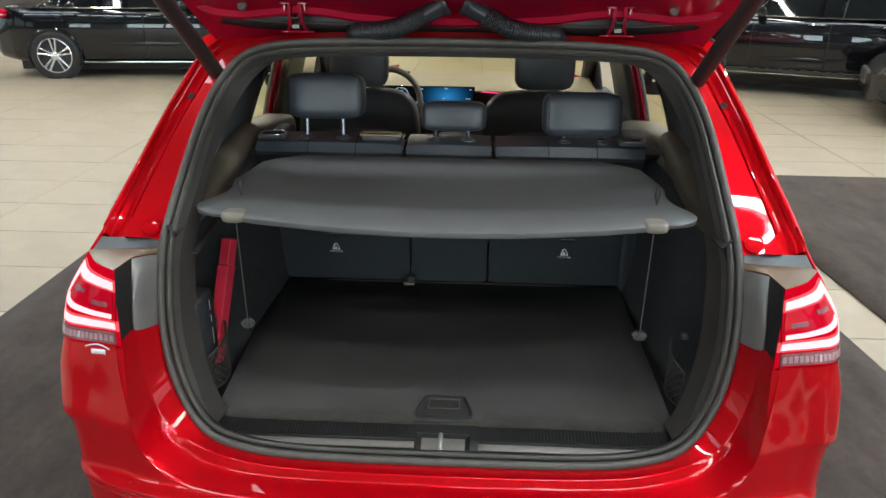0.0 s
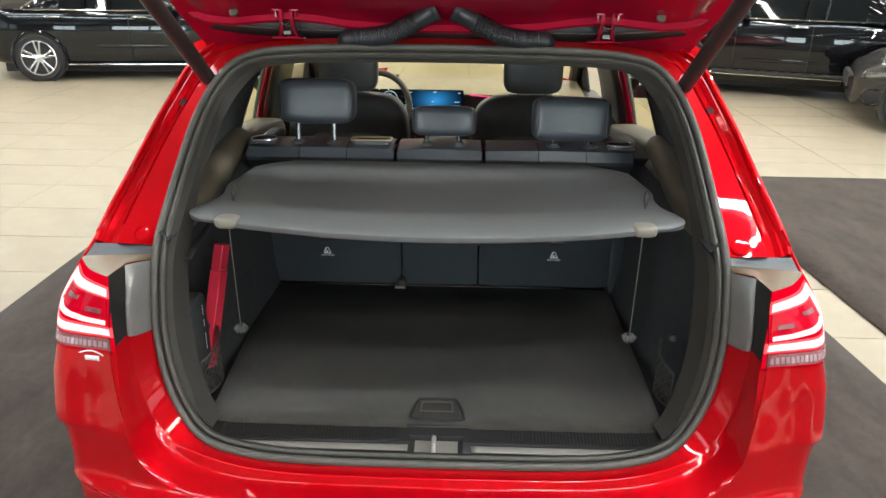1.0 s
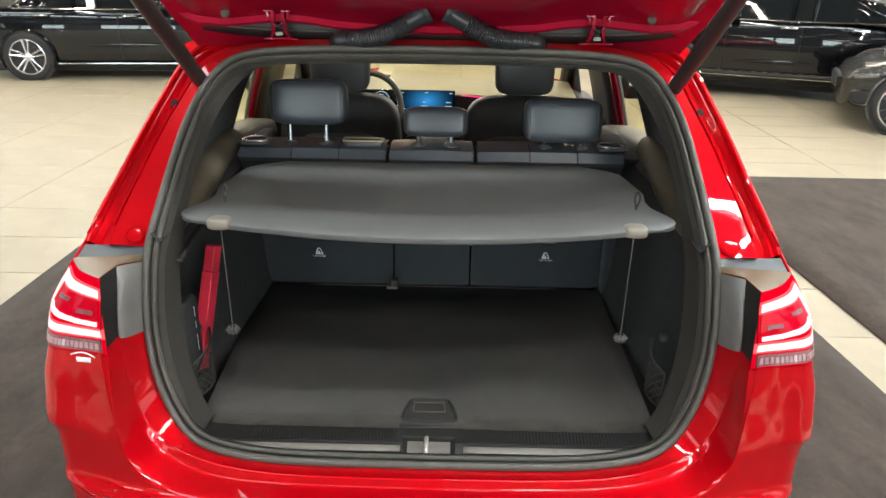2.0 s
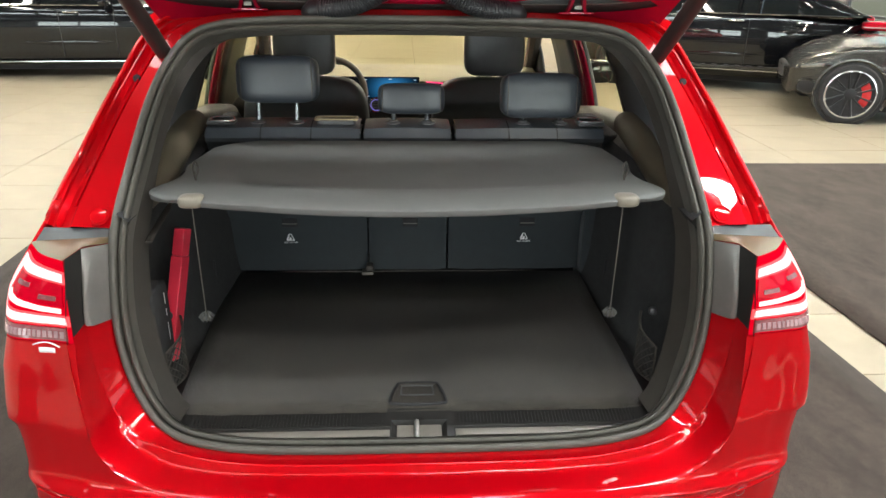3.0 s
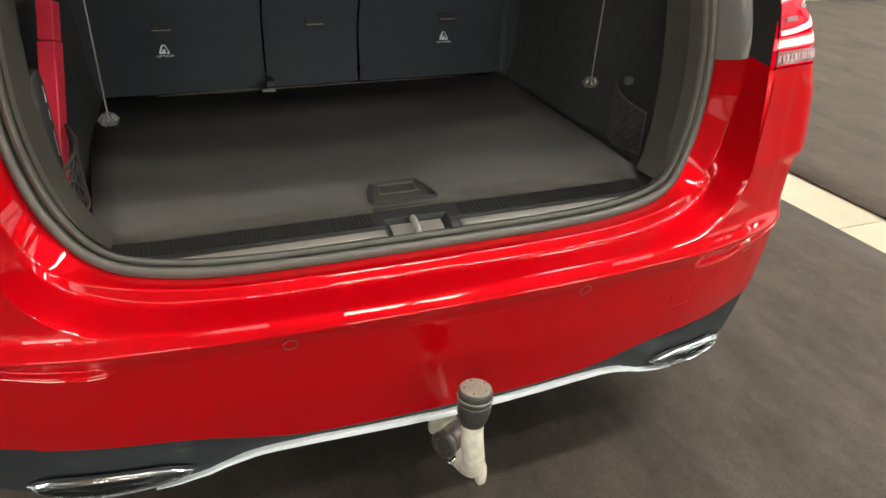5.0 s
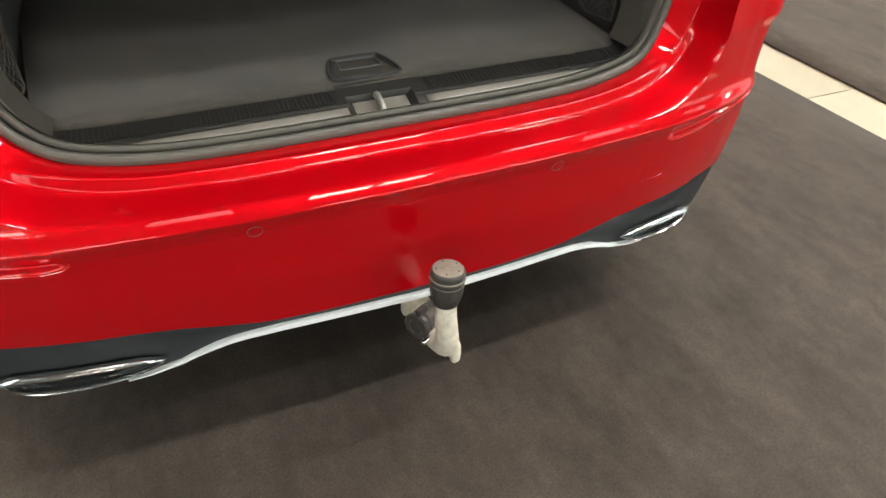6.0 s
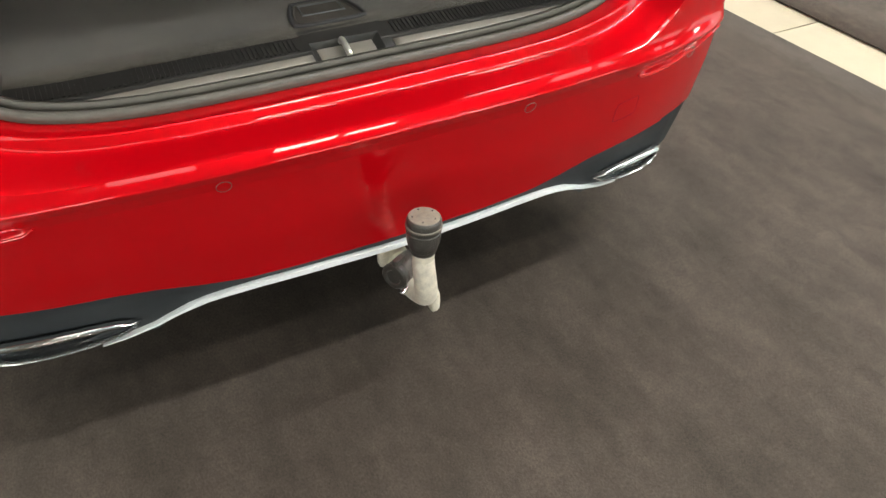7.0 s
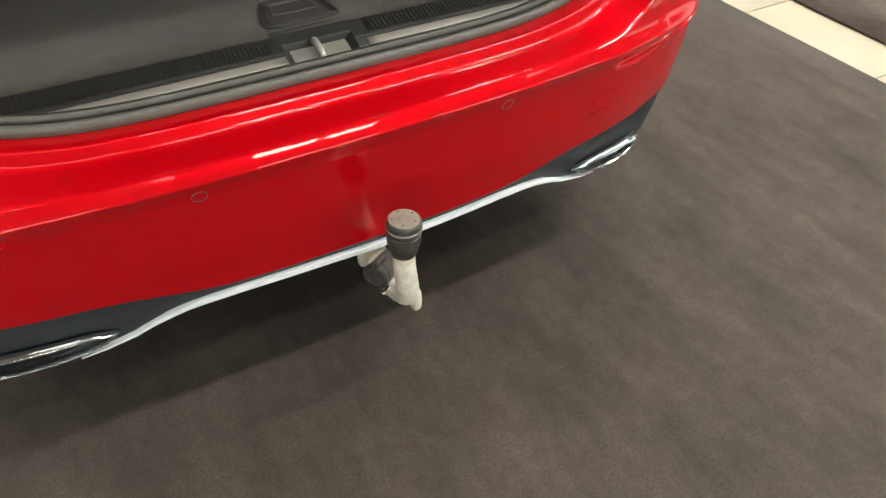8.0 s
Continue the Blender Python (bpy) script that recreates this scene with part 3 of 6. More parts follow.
seal_line = smoothed([np.array(v, float) for v in rSeal], 2)
seal_out, seal_nrm = [], []
for i, p in enumerate(seal_line):
    tan = Vector(seal_line[(i + 1) % N_RING] - seal_line[i - 1]).normalized()
    out_ = Vector(p) - Vector((0, 2.75, 1.12))
    out_ = (out_ - tan * out_.dot(tan)).normalized()
    low = min(1.0, max(0.0, (0.80 - p[2]) / 0.12))
    nrm = tan.cross(out_)
    if nrm.dot(Vector((0, -1, 1.6 * low))) < 0:
        nrm = -nrm
    nrm = (nrm * 0.5 + Vector((0, -1.0 * (1 - low), 1.0 * low)) * 0.5)
    nrm = (nrm - tan * nrm.dot(tan)).normalized()
    flat = tan.cross(nrm)
    if flat.dot(out_) < 0:
        flat = -flat
    seal_out.append(np.array(flat))
    seal_nrm.append(np.array(nrm))
seal_out, seal_nrm = smoothed(seal_out, 6), smoothed(seal_nrm, 6)
SEAL_PROF = ((0.005, -0.004), (0.006, 0.010), (0.002, 0.017), (-0.005, 0.019), (-0.011, 0.015), (-0.0130, -0.004), (-0.0160, -0.004), (-0.018, 0.014), (-0.024, 0.017), (-0.029, 0.012), (-0.0300, -0.004), (-0.0325, -0.004), (-0.034, 0.006), (-0.037, -0.03))
rows = [[Vector(p + o * du + n * dn) for p, o, n in zip(seal_line, seal_out, seal_nrm)] for du, dn in SEAL_PROF]
part("rubber_seal", grid_bm(rows, close_cols=True), M_SEAL, car, "ribbed black rubber seal round the boot opening", angle=60)


# ---- red hatchback: rear details ----
def both(make):
    for side in (1, -1):
        make(side)


def flip(pts, side):
    return [Vector((v[0] * side, v[1], v[2])) for v in pts]


LAMP_A, LAMP_B = I_SPLIT, min(range(NS + 1), key=lambda i: abs(plan_pts[i][1] - 2.64))


LAMP_TOP = [Vector(v) for v in cr([(.745, 2.497, 1.139), (.812, 2.547, 1.135), (.868, 2.622, 1.131)], 6)]


def z_top(u):
    return 1.139 - 0.008 * u


def lamp_pt(u, z, lift, side):
    """A point of the lamp's face; u runs from the inner edge (0) round the corner to the front end (1)."""
    f = LAMP_A + (LAMP_B - LAMP_A) * u
    i, t = int(f), f - int(f)
    k = min(i + 1, NS)
    v = skin(i, z) * (1 - t) + skin(k, z) * t
    pn = plan_n[i] * (1 - t) + plan_n[k] * t
    # the top edge runs straight from the inner corner to the outer tip
    edge = LAMP_TOP[min(12, int(u * 12))].lerp(LAMP_TOP[min(12, int(u * 12) + 1)], u * 12 - int(u * 12))
    pull = (edge - (skin(i, z_top(u)) * (1 - t) + skin(k, z_top(u)) * t)) * max(0.0, (z - 0.968) / (z_top(u) - 0.968)) ** 1.1
    rise = min(1.0, max(0.0, (z - 0.968) / 0.165))
    v = v + pull + Vector((0.016 * u * math.sin(math.pi * rise), 0, 0))
    return Vector(((v.x - pn[0] * lift) * side, v.y - pn[1] * lift, v.z))


def lamp_patch(u0, u1, z_lo, z_hi, side, lift, nu=14, nz=8, deep=0.004):
    """A patch of the lamp with its edges turned in by deep."""
    rows = []
    us = [u0] + [u0 + (u1 - u0) * k / nu for k in range(nu + 1)] + [u1]
    for n, u in enumerate(us):
        back = deep if n in (0, len(us) - 1) else 0.0
        lo, hi = z_lo(u), z_hi(u)
        row = [lamp_pt(u, lo, lift - deep, side)] + [lamp_pt(u, lo + (hi - lo) * j / nz, lift - back, side) for j in range(nz + 1)] + [lamp_pt(u, hi, lift - deep, side)]
        rows.append(row)
    return grid_bm(rows)


def tail_lamp(side):
    lamp = part("tail_lamp", lamp_patch(0.0, 1.0, lambda u: 0.968, z_top, side, 0.0, 18, 10, 0.003), M_LAMPBODY, car, "lit red tail lamp with white-hot light bars")
    bars = ((0.02, 0.74, lambda u: 1.095 + 0.010 * u, lambda u: 1.112 + 0.009 * u, "glowing upper light bar"), (0.02, 0.74, lambda u: 1.008, lambda u: 1.022 + 0.004 * u, "glowing lower light bar"), (0.72, 0.85, lambda u: 1.010, lambda u: 1.119, "glowing outer light bar"))
    for a, b, lo, hi, lab in bars:
        part("bar_glow", lamp_patch(a - 0.02, b + 0.015, lambda u: lo(u) - 0.004, lambda u: hi(u) + 0.004, side, 0.0022), M_LAMPHALO, lamp, "red glow round the light bar")
        part("light_bar", lamp_patch(a, b, lo, hi, side, 0.0032), M_LAMPBAR, lamp, lab)
    part("inner_bar", lamp_patch(0.06, 0.70, lambda u: 1.031 + 0.030 * u * u, lambda u: 1.040 + 0.038 * u * u, side, 0.003), M_LAMPBAR, lamp)
    part("glow_field", lamp_patch(0.03, 0.69, lambda u: 1.044 + 0.040 * u * u, lambda u: 1.091 + 0.010 * u, side, 0.002), M_LAMPRED, lamp)
    for u0, u1, z0, z1 in ((0.10, 0.28, 1.056, 1.065), (0.42, 0.60, 1.074, 1.082)):
        part("reflector_block", lamp_patch(u0, u1, lambda u: z0 + 0.004 * u, lambda u: z1 + 0.004 * u, side, 0.004, 4, 3), M_LAMPCLEAR, lamp, "pale facet inside the lamp")
    part("ribbed_lens", lamp_patch(0.03, 0.97, lambda u: 0.973, lambda u: 1.000, side, 0.003), M_LAMPCLEAR, lamp, "clear ribbed lower lens")
    for k in range(20):
        part("rib", lamp_patch(0.05 + k * 0.045, 0.08 + k * 0.045, lambda u: 0.979, lambda u: 0.993, side, 0.0045, 1, 2, 0.003), M_LAMPRIB, lamp)
    n = 6
    low = [Vector((.703 * side, 2.645, 1.121)), Vector((.722 * side, 2.615, 1.129)), Vector((.741 * side, 2.585, 1.135)), Vector((.742 * side, 2.54, 1.138))] + [lamp_pt(k / n, z_top(k / n), -0.001, side) for k in range(n + 1)]
    m = len(low) - 1
    mid = [Vector((.700 * side, 2.660, 1.131)).lerp(Vector((0.862 * side, 2.632, 1.132)), k / m) for k in range(m + 1)]
    top = [Vector((.698 * side, 2.674, 1.147)).lerp(Vector((0.868 * side, 2.690, 1.143)), k / m) for k in range(m + 1)]
    ledge = part("lamp_ledge", grid_bm([low, [a * 0.5 + b * 0.5 + Vector((0, -0.002, 0.002)) for a, b in zip(low, mid)], mid]), M_LEDGEWARM, car, "satin black ledge above the tail lamp, warm reflection in its colour", angle=60)
    part("ledge_top", grid_bm([mid, top]), M_SATIN, ledge, "satin dark upper face of the ledge", angle=30)


both(tail_lamp)


def skew(pts):
    """The cabin's front lies a little to the west."""
    return [Vector(v) + Vector((-0.02 * (v[1] - 2.6), 0, 0)) for v in pts]


def pillar_side(side):
    # the outside of the rear pillar and the door side, from the drip channel forwards
    key_o = [(.874, 2.715, 1.163), (.836, 2.885, 1.297), (.793, 3.066, 1.438), (.735, 3.21, 1.556)]
    path = cr(key_o, 6)
    fwd = cr([(.905, 3.65, 1.14), (.868, 3.80, 1.29), (.815, 3.95, 1.44), (.745, 4.0, 1.555)], 6)
    part("rear_pillar", grid_bm([flip(path, side), flip(between(path, fwd, 0.5), side), flip(fwd, side)]), M_RED, car, solid=0.004)
    low = []
    for k in range(7):
        t = k / 6
        low.append(flip([Vector((0.932 + 0.004 * t, 2.645 + 0.5 * t, 0.965)), Vector((0.910 + 0.02 * t, 2.640 + 0.5 * t, 1.05)), Vector((.870 + 0.04 * t, 2.628 + 0.5 * t, 1.131)), Vector((.876 + 0.02 * t, 2.706 + 0.45 * t, 1.152))], side))
    part("shoulder_panel", grid_bm(low), M_RED, car, solid=0.004)
    # body side to the front
    rows = []
    for y in (3.2, 3.6, 4.0, 4.5, 5.0, 5.6, 6.2, 6.55, 6.7):
        w = lerp([3.2, 5.6, 6.2, 6.55, 6.7], [0.938, 0.93, 0.88, 0.74, 0.6], y)
        rows.append(flip([Vector((w - 0.05, y, 0.22)), Vector((w - 0.01, y, 0.34)), Vector((w, y, 0.6)), Vector((w - 0.006, y, 0.85)), Vector((w - 0.03, y, 0.99)), Vector((w - 0.06, y, 1.04))], side))
    part("body_side", grid_bm(rows), M_RED, car, solid=0.004)
    # window frame pillars and panes
    part("windscreen_pillar", tube_bm(skew(flip(cr([(.83, 5.75, 1.02), (.78, 5.35, 1.26), (.69, 4.80, 1.52)], 5), side)), 0.04, 8), M_TRIM, car)
    panel = [skew(flip(cr([(.866, y, 1.02), (.842, y + 0.02, 1.18), (.797, y + 0.05, 1.36), (.735, y + 0.08, 1.52)], 4), side)) for y in (4.34, 4.46, 4.58, 4.70, 4.80)]
    part("belt_pillar", grid_bm(panel), M_PILLAR, car, "dark plastic pillar between the doors", solid=0.02)
    frame_ = []
    for y in (5.28, 5.42, 5.56, 5.70, 5.80):
        zt = lerp([5.28, 5.80], [1.36, 1.06], y)
        frame_.append(skew(flip([(lerp([1.02, 1.26, 1.5], [.872, .825, .745], z), y, z) for z in np.linspace(1.0, zt, 4)], side)))
    part("mirror_panel", grid_bm(frame_), M_PILLAR, car, "dark panel at the front of the door window", solid=0.015)
    strip_ = [skew(flip(cr([(.868, y, 1.02), (.845, y + 0.02, 1.18), (.80, y + 0.05, 1.36), (.74, y + 0.08, 1.52)], 4), side)) for y in (4.18, 4.26, 4.33)]
    part("door_pillar", grid_bm(strip_), M_REDDARK, car, "red painted rear door frame", solid=0.02)
    part("window_edge", tube_bm(strip_[0], 0.008, 6), M_SEAL, car, "dark seal along the door frame")
    rail = cr([(.735, 3.25, 1.545), (.73, 4.0, 1.55), (.70, 4.75, 1.53)], 6)
    part("roof_rail", tube_bm(flip(rail, side), 0.04, 8), M_RED, car)
    g = [flip([Vector((.875, y, 1.04)), Vector((.825, y, 1.26)), Vector((.745, y, 1.50))], side) for y in (3.15, 3.6, 4.0, 4.4, 4.8, 5.1)]
    part("side_window", grid_bm(g), M_CARGLASS, car, "clear side window", solid=0).visible_shadow = False
    mc = Matrix.Translation((0.80 * side - 0.025, 3.86, 1.02)) @ Euler((radians(-6), 0, 0)).to_matrix().to_4x4()
    card = part("rear_door_card", pillow_bm(0, 0, 0, 0.15, 0.84, 0.34, 0.3, 28, 16, mc), M_CARD, car, "olive grey padded rear door card", angle=70)
    pock = cr([(-0.074 * side, -0.10, 0.03), (-0.076 * side, 0.10, 0.085), (-0.076 * side, 0.26, 0.085), (-0.076 * side, 0.33, 0.03), (-0.076 * side, 0.28, -0.06), (-0.075 * side, 0.0, -0.08)], 5, closed=True)
    bmp = bmesh.new()
    bmp.faces.new([bmp.verts.new(mc @ Vector(v)) for v in pock])
    part("pocket_panel", bmp, M_TRIM, card, "dark pocket in the door card", smooth=False)
    part("pocket_rim", tube_bm([mc @ Vector(v) for v in pock], 0.006, 6, closed=True), M_SATIN, card)
    part("release_handle", tube_bm([mc @ Vector(v) for v in cr([(-0.082 * side, 0.10, 0.03), (-0.09 * side, 0.16, 0.045), (-0.082 * side, 0.24, 0.04)], 5)], 0.006, 8), M_STEEL, card, "silver door release")
    for yy, nn in ((4.45, 5.5),):
        dt = part("door_trim", pillow_bm(0.80 * side, (yy + nn) / 2, 0.94, 0.10, nn - yy, 0.34, 0.25), M_TRIM, car, "black door card with a pull handle")
        part("door_pull", tube_bm(flip(cr([(.745, yy + .08, .99), (.735, yy + .14, 1.03), (.735, yy + .36, 1.03), (.745, yy + .42, 0.99)], 5), side), 0.012, 8), M_SATIN, dt)
    # door mirror
    part("door_mirror", pillow_bm(1.07 * side, 5.15, 1.17, 0.16, 0.10, 0.13, 0.5, 20, 10), M_BLACKP, car)


both(pillar_side)
part("windscreen", grid_bm([[Vector((x, 5.85 - 0.05 * abs(x) / 0.8, 1.02)) for x in np.linspace(-0.8, 0.8, 9)], [Vector((x * 0.94, 5.35, 1.29)) for x in np.linspace(-0.8, 0.8, 9)], [Vector((x * 0.86, 4.80, 1.545)) for x in np.linspace(-0.8, 0.8, 9)]]), M_CARGLASS, car, "clear windscreen").visible_shadow = False
hood = [[Vector((x, y, z - 0.05 * (x / 0.85) ** 2)) for x in np.linspace(-w, w, 11)] for y, z, w in ((5.8, 1.02, 0.84), (6.2, 0.97, 0.82), (6.55, 0.86, 0.74), (6.7, 0.70, 0.62), (6.74, 0.45, 0.6), (6.70, 0.22, 0.6))]
part("bonnet", grid_bm(hood), M_RED, car, solid=0.004)
part("underbody", box_bm(-0.82, 0.82, 2.62, 6.4, 0.19, 0.24), M_DARK, car, smooth=False)

# lower diffuser, silver strip, exhaust trims
rows = []
for i, sgn in stations()[14:-14]:
    x = plan_pts[i][0] * sgn
    hi = red_edge(x)
    lo = lerp([0, 0.33, 0.44, 0.49, 0.8, 1.0], [0.288, 0.298, 0.294, 0.245, 0.25, 0.27], abs(x - SHIFT))
    rows.append([signed(i, sgn, hi) + Vector((0, 0.003, 0)), signed(i, sgn, hi) + Vector((0, 0.006, -0.004)), signed(i, sgn, (hi + lo) / 2) + Vector((0, 0.006, 0)), signed(i, sgn, lo) + Vector((0, 0.010, 0)), signed(i, sgn, lo) + Vector((0, 0.2, -0.03))])
part("diffuser", grid_bm(rows), M_DIFF, car, "dark grey plastic diffuser panel", angle=35)
strip = []
for i, sgn in stations():
    x = plan_pts[i][0] * sgn
    ax = abs(x - SHIFT)
    if ax > 0.61:
        continue
    z = lerp([0, 0.30, 0.39, 0.45, 0.50, 0.56, 0.61], [0.292, 0.303, 0.300, 0.285, 0.266, 0.252, 0.246], ax)
    v = signed(i, sgn, z)
    hw = lerp([0, 0.30, 0.38, 0.47, 0.56, 0.61], [0.0092, 0.0088, 0.0068, 0.0046, 0.0024, 0.001], ax)
    strip.append([v + Vector((0, 0.012, hw)), v + Vector((0, -0.003, hw * 0.7)), v + Vector((0, -0.003, -hw * 0.7)), v + Vector((0, 0.02, -hw)), v + Vector((0, 0.02 + hw * 3.2, -hw))])
part("silver_strip", grid_bm(strip), M_SILVER, car, "pale silver strip along the bumper's lower edge", angle=30)


def exhaust(side):
    # flat chrome frame round a dark slot, following the bumper's bend
    cx = [0.547, 0.585, 0.645, 0.71, 0.765, 0.803] if side > 0 else [0.487, 0.53, 0.60, 0.68, 0.745, 0.785]
    top = [0.290, 0.302, 0.303, 0.297, 0.289, 0.272] if side > 0 else [0.290, 0.305, 0.308, 0.306, 0.302, 0.286]
    bot = [0.284, 0.264, 0.250, 0.243, 0.247, 0.268] if side > 0 else [0.284, 0.264, 0.252, 0.246, 0.252, 0.281]

    def at(x, z, out):
        i = max(k for k in range(NS) if plan_pts[k][0] <= x)
        t = (x - plan_pts[i][0]) / (plan_pts[i + 1][0] - plan_pts[i][0])
        v = skin(i, max(z, 0.28)) * (1 - t) + skin(i + 1, max(z, 0.28)) * t
        return Vector((x, v.y - out, z))
    up, dn = cr([at(x, z, 0.002) for x, z in zip(cx, top)], 10), cr([at(x, z, -0.006) for x, z in zip(cx, bot)], 10)
    # closed chrome frame: broad along the top, slim along the bottom
    loop = [Vector(v) for v in up] + [Vector(v) for v in dn[::-1]]
    n = len(loop)
    mid_line = [(Vector(a) + Vector(b)) / 2 for a, b in zip(up, dn)]
    mid_line = mid_line + mid_line[::-1]
    rows = []
    for q in range(9):
        f = q / 8
        row = []
        for j, v in enumerate(loop):
            gap = mid_line[j] - v
            band = min(0.021 if j < n // 2 else 0.008, gap.length * 0.8)
            inward = gap.normalized() if gap.length > 1e-5 else Vector((0, 0, 0))
            row.append(v + inward * band * (0.5 - 0.5 * math.cos(math.pi * f)) + Vector((0, 0.010 - (0.008 + 0.016 * min(1.0, gap.length / 0.016)) * math.sin(math.pi * min(1.0, 0.12 + 0.88 * f)) + (0.008 if q == 8 else 0.0), 0)))
        rows.append(flip(row, side))
    tip = part("exhaust_trim", grid_bm(rows, close_cols=True), M_CHROME, car, "polished chrome exhaust trim round a dark slot", angle=35)
    part("exhaust_blank", grid_bm([flip([Vector(a) + Vector((0, 0.006, -0.004)), Vector(b) + Vector((0, 0.004, 0.004))], side) for a, b in zip(up, dn)]), M_SLOT, tip, "dark blanked exhaust slot", smooth=False)


both(exhaust)


def on_skin(x, z, lift=0.0):
    s = 1 if x >= 0 else -1
    ax = abs(x)
    i = max(k for k in range(NS) if plan_pts[k][0] <= ax + 1e-6)
    t = (ax - plan_pts[i][0]) / max(1e-6, plan_pts[i + 1][0] - plan_pts[i][0])
    v = skin(i, z) * (1 - t) + skin(i + 1, z) * t
    n = Vector((-plan_n[i][0], -plan_n[i][1], 0)).normalized()
    v = v + n * lift
    return Vector((v.x * s, v.y, v.z)), Vector((n.x * s, n.y, 0))


def sensor(x, z):
    p, n = on_skin(x, z)
    n = (on_skin(x + 0.006, z)[0] - on_skin(x - 0.006, z)[0]).cross(on_skin(x, z + 0.006)[0] - on_skin(x, z - 0.006)[0]).normalized()
    p = p + n * 0.0008
    m = Matrix.Translation(p) @ n.to_track_quat("Z", "Y").to_matrix().to_4x4()
    s = part("parking_sensor", lathe_bm([(0.0112, -0.003), (0.0112, 0.0006), (0.0100, 0.0009)], m, 20), M_RED, car, "round red parking sensor")
    bm = bmesh.new()
    pts = [m @ Vector((0.0128 * math.cos(a), 0.0128 * math.sin(a), 0.0004)) for a in [2 * math.pi * k / 28 for k in range(28)]]
    part("sensor_ring", tube_bm(pts, 0.0006, 6, closed=True), M_STEEL, s)


for x, z in ((-0.297, 0.571), (0.300, 0.571), (0.775, 0.56), (-0.775, 0.56)):
    sensor(x, z)


def reflector(side):
    # the lower lip of the recess
    lip = [on_skin(x, lerp(LIP_X, LIP_Z, x) - 0.0015, 0.0012)[0] for x in (0.584, 0.59, 0.60, 0.615, 0.63, 0.66, 0.70, 0.75, 0.80, 0.84, 0.875)]
    part("recess_lip", tube_bm(flip(cr(lip, 3), side), 0.0022, 8), M_RED, car, "rounded red lip of the bumper recess")


both(reflector)
# tow-eye cover: a thin outline
rr = [on_skin(x, z, 0.0004)[0] for x, z in ((0.548, 0.462), (0.550, 0.492), (0.558, 0.500), (0.604, 0.506), (0.614, 0.500), (0.614, 0.468), (0.606, 0.460), (0.556, 0.456))]
part("tow_eye_cover_joint", tube_bm(cr(rr, 3, closed=True), 0.0009, 5, closed=True), M_REDDARK, car)

# dealer sticker as plain shapes
def sticker_pt(u, v):
    a, _ = on_skin(-0.813 + u, 0.953 + v, 0.0014)
    return a


part("sticker_arc", tube_bm([sticker_pt(-0.031 + 0.062 * k / 14, 0.001 + 0.013 * math.sin(math.pi * (0.12 + 0.8 * k / 14))) for k in range(15)], 0.0016, 5), M_WHITE, car, "white sticker outline")
part("sticker_bar", grid_bm([[sticker_pt(-0.017 + 0.037 * k / 6, z) for k in range(7)] for z in (-0.010, 0.002)]), M_WHITE, car, "white sticker bar", solid=0.0006)

# tow hitch
CAPX, CAPY = 0.018, 2.245
hitch = thing("tow_hitch", (0.02, 2.36, 0.2), "worn pale cast tow hitch with a black ball cap", "tow hitch")
neck = cr([(0.018, 2.245, 0.40), (0.021, 2.246, 0.345), (0.030, 2.252, 0.28), (0.040, 2.28, 0.232), (0.038, 2.33, 0.217), (0.03, 2.40, 0.240), (0.025, 2.5, 0.262)], 6)
part("swan_neck", tube_bm(neck, [lerp([0, 8, 18, 26, 36], [0.021, 0.0225, 0.025, 0.029, 0.027], k) for k in range(len(neck))], 14), M_HITCH, hitch, "pale cast steel swan neck")
part("eye_lug", pillow_bm(0.053, 2.262, 0.228, 0.022, 0.03, 0.062, 0.6, 16, 10), M_HITCH, hitch)
mcap = Matrix.Translation((CAPX, CAPY, 0.405)) @ Euler((radians(-4), radians(3), 0)).to_matrix().to_4x4()
cap = part("ball_cap", lathe_bm([(0.018, -0.014), (0.024, -0.012), (0.0245, -0.006), (0.0265, -0.004), (0.0310, 0.012), (0.0325, 0.026), (0.0328, 0.036), (0.0310, 0.0375), (0.0310, 0.041), (0.0328, 0.0425), (0.0330, 0.060), (0.0315, 0.0645), (0.029, 0.0665), (0.012, 0.067)], mcap, 32), M_RUBBER, hitch, "scuffed black rubber ball cap", angle=50)
for k in range(5):
    a = 2 * math.pi * (k + 0.3) / 5
    part("vent_hole", lathe_bm([(0.0016, 0.066), (0.0016, 0.0702)], mcap @ Matrix.Translation((0.022 * math.cos(a), 0.022 * math.sin(a), -0.0008)), 8), M_DARK, cap)
# pale disc on the cap: the ceiling's reflection put into its colour
part("cap_top", lathe_bm([(0.0295, 0.0655), (0.0290, 0.0676), (0.027, 0.0680), (0.012, 0.0684), (0.0005, 0.0684)], mcap, 32), mat("pale_cap_reflection", (0.20, 0.18, 0.145), 0.38, var=0.25, scale=60, bump=0.2, bscale=250), cap, "cap top with small holes, ceiling reflection in its pale colour")
part("cap_band", lathe_bm([(0.0322, 0.046), (0.0345, 0.0475), (0.0345, 0.0505), (0.0325, 0.052)], mcap, 32), mat("pale_cap_band", (0.15, 0.135, 0.11), 0.4, var=0.25, scale=60), cap)
plug = Matrix.Translation((0.008, 2.335, 0.258)) @ Euler((radians(84), 0, radians(-58))).to_matrix().to_4x4()
sock = part("trailer_socket", lathe_bm([(0.026, -0.05), (0.028, -0.03), (0.028, 0.0), (0.025, 0.003), (0.025, 0.007), (0.030, 0.009), (0.030, 0.017), (0.026, 0.021), (0.018, 0.0215), (0.016, 0.019), (0.008, 0.019)], plug, 28), M_RUBBER, hitch, "round black trailer socket with a hinged lid")
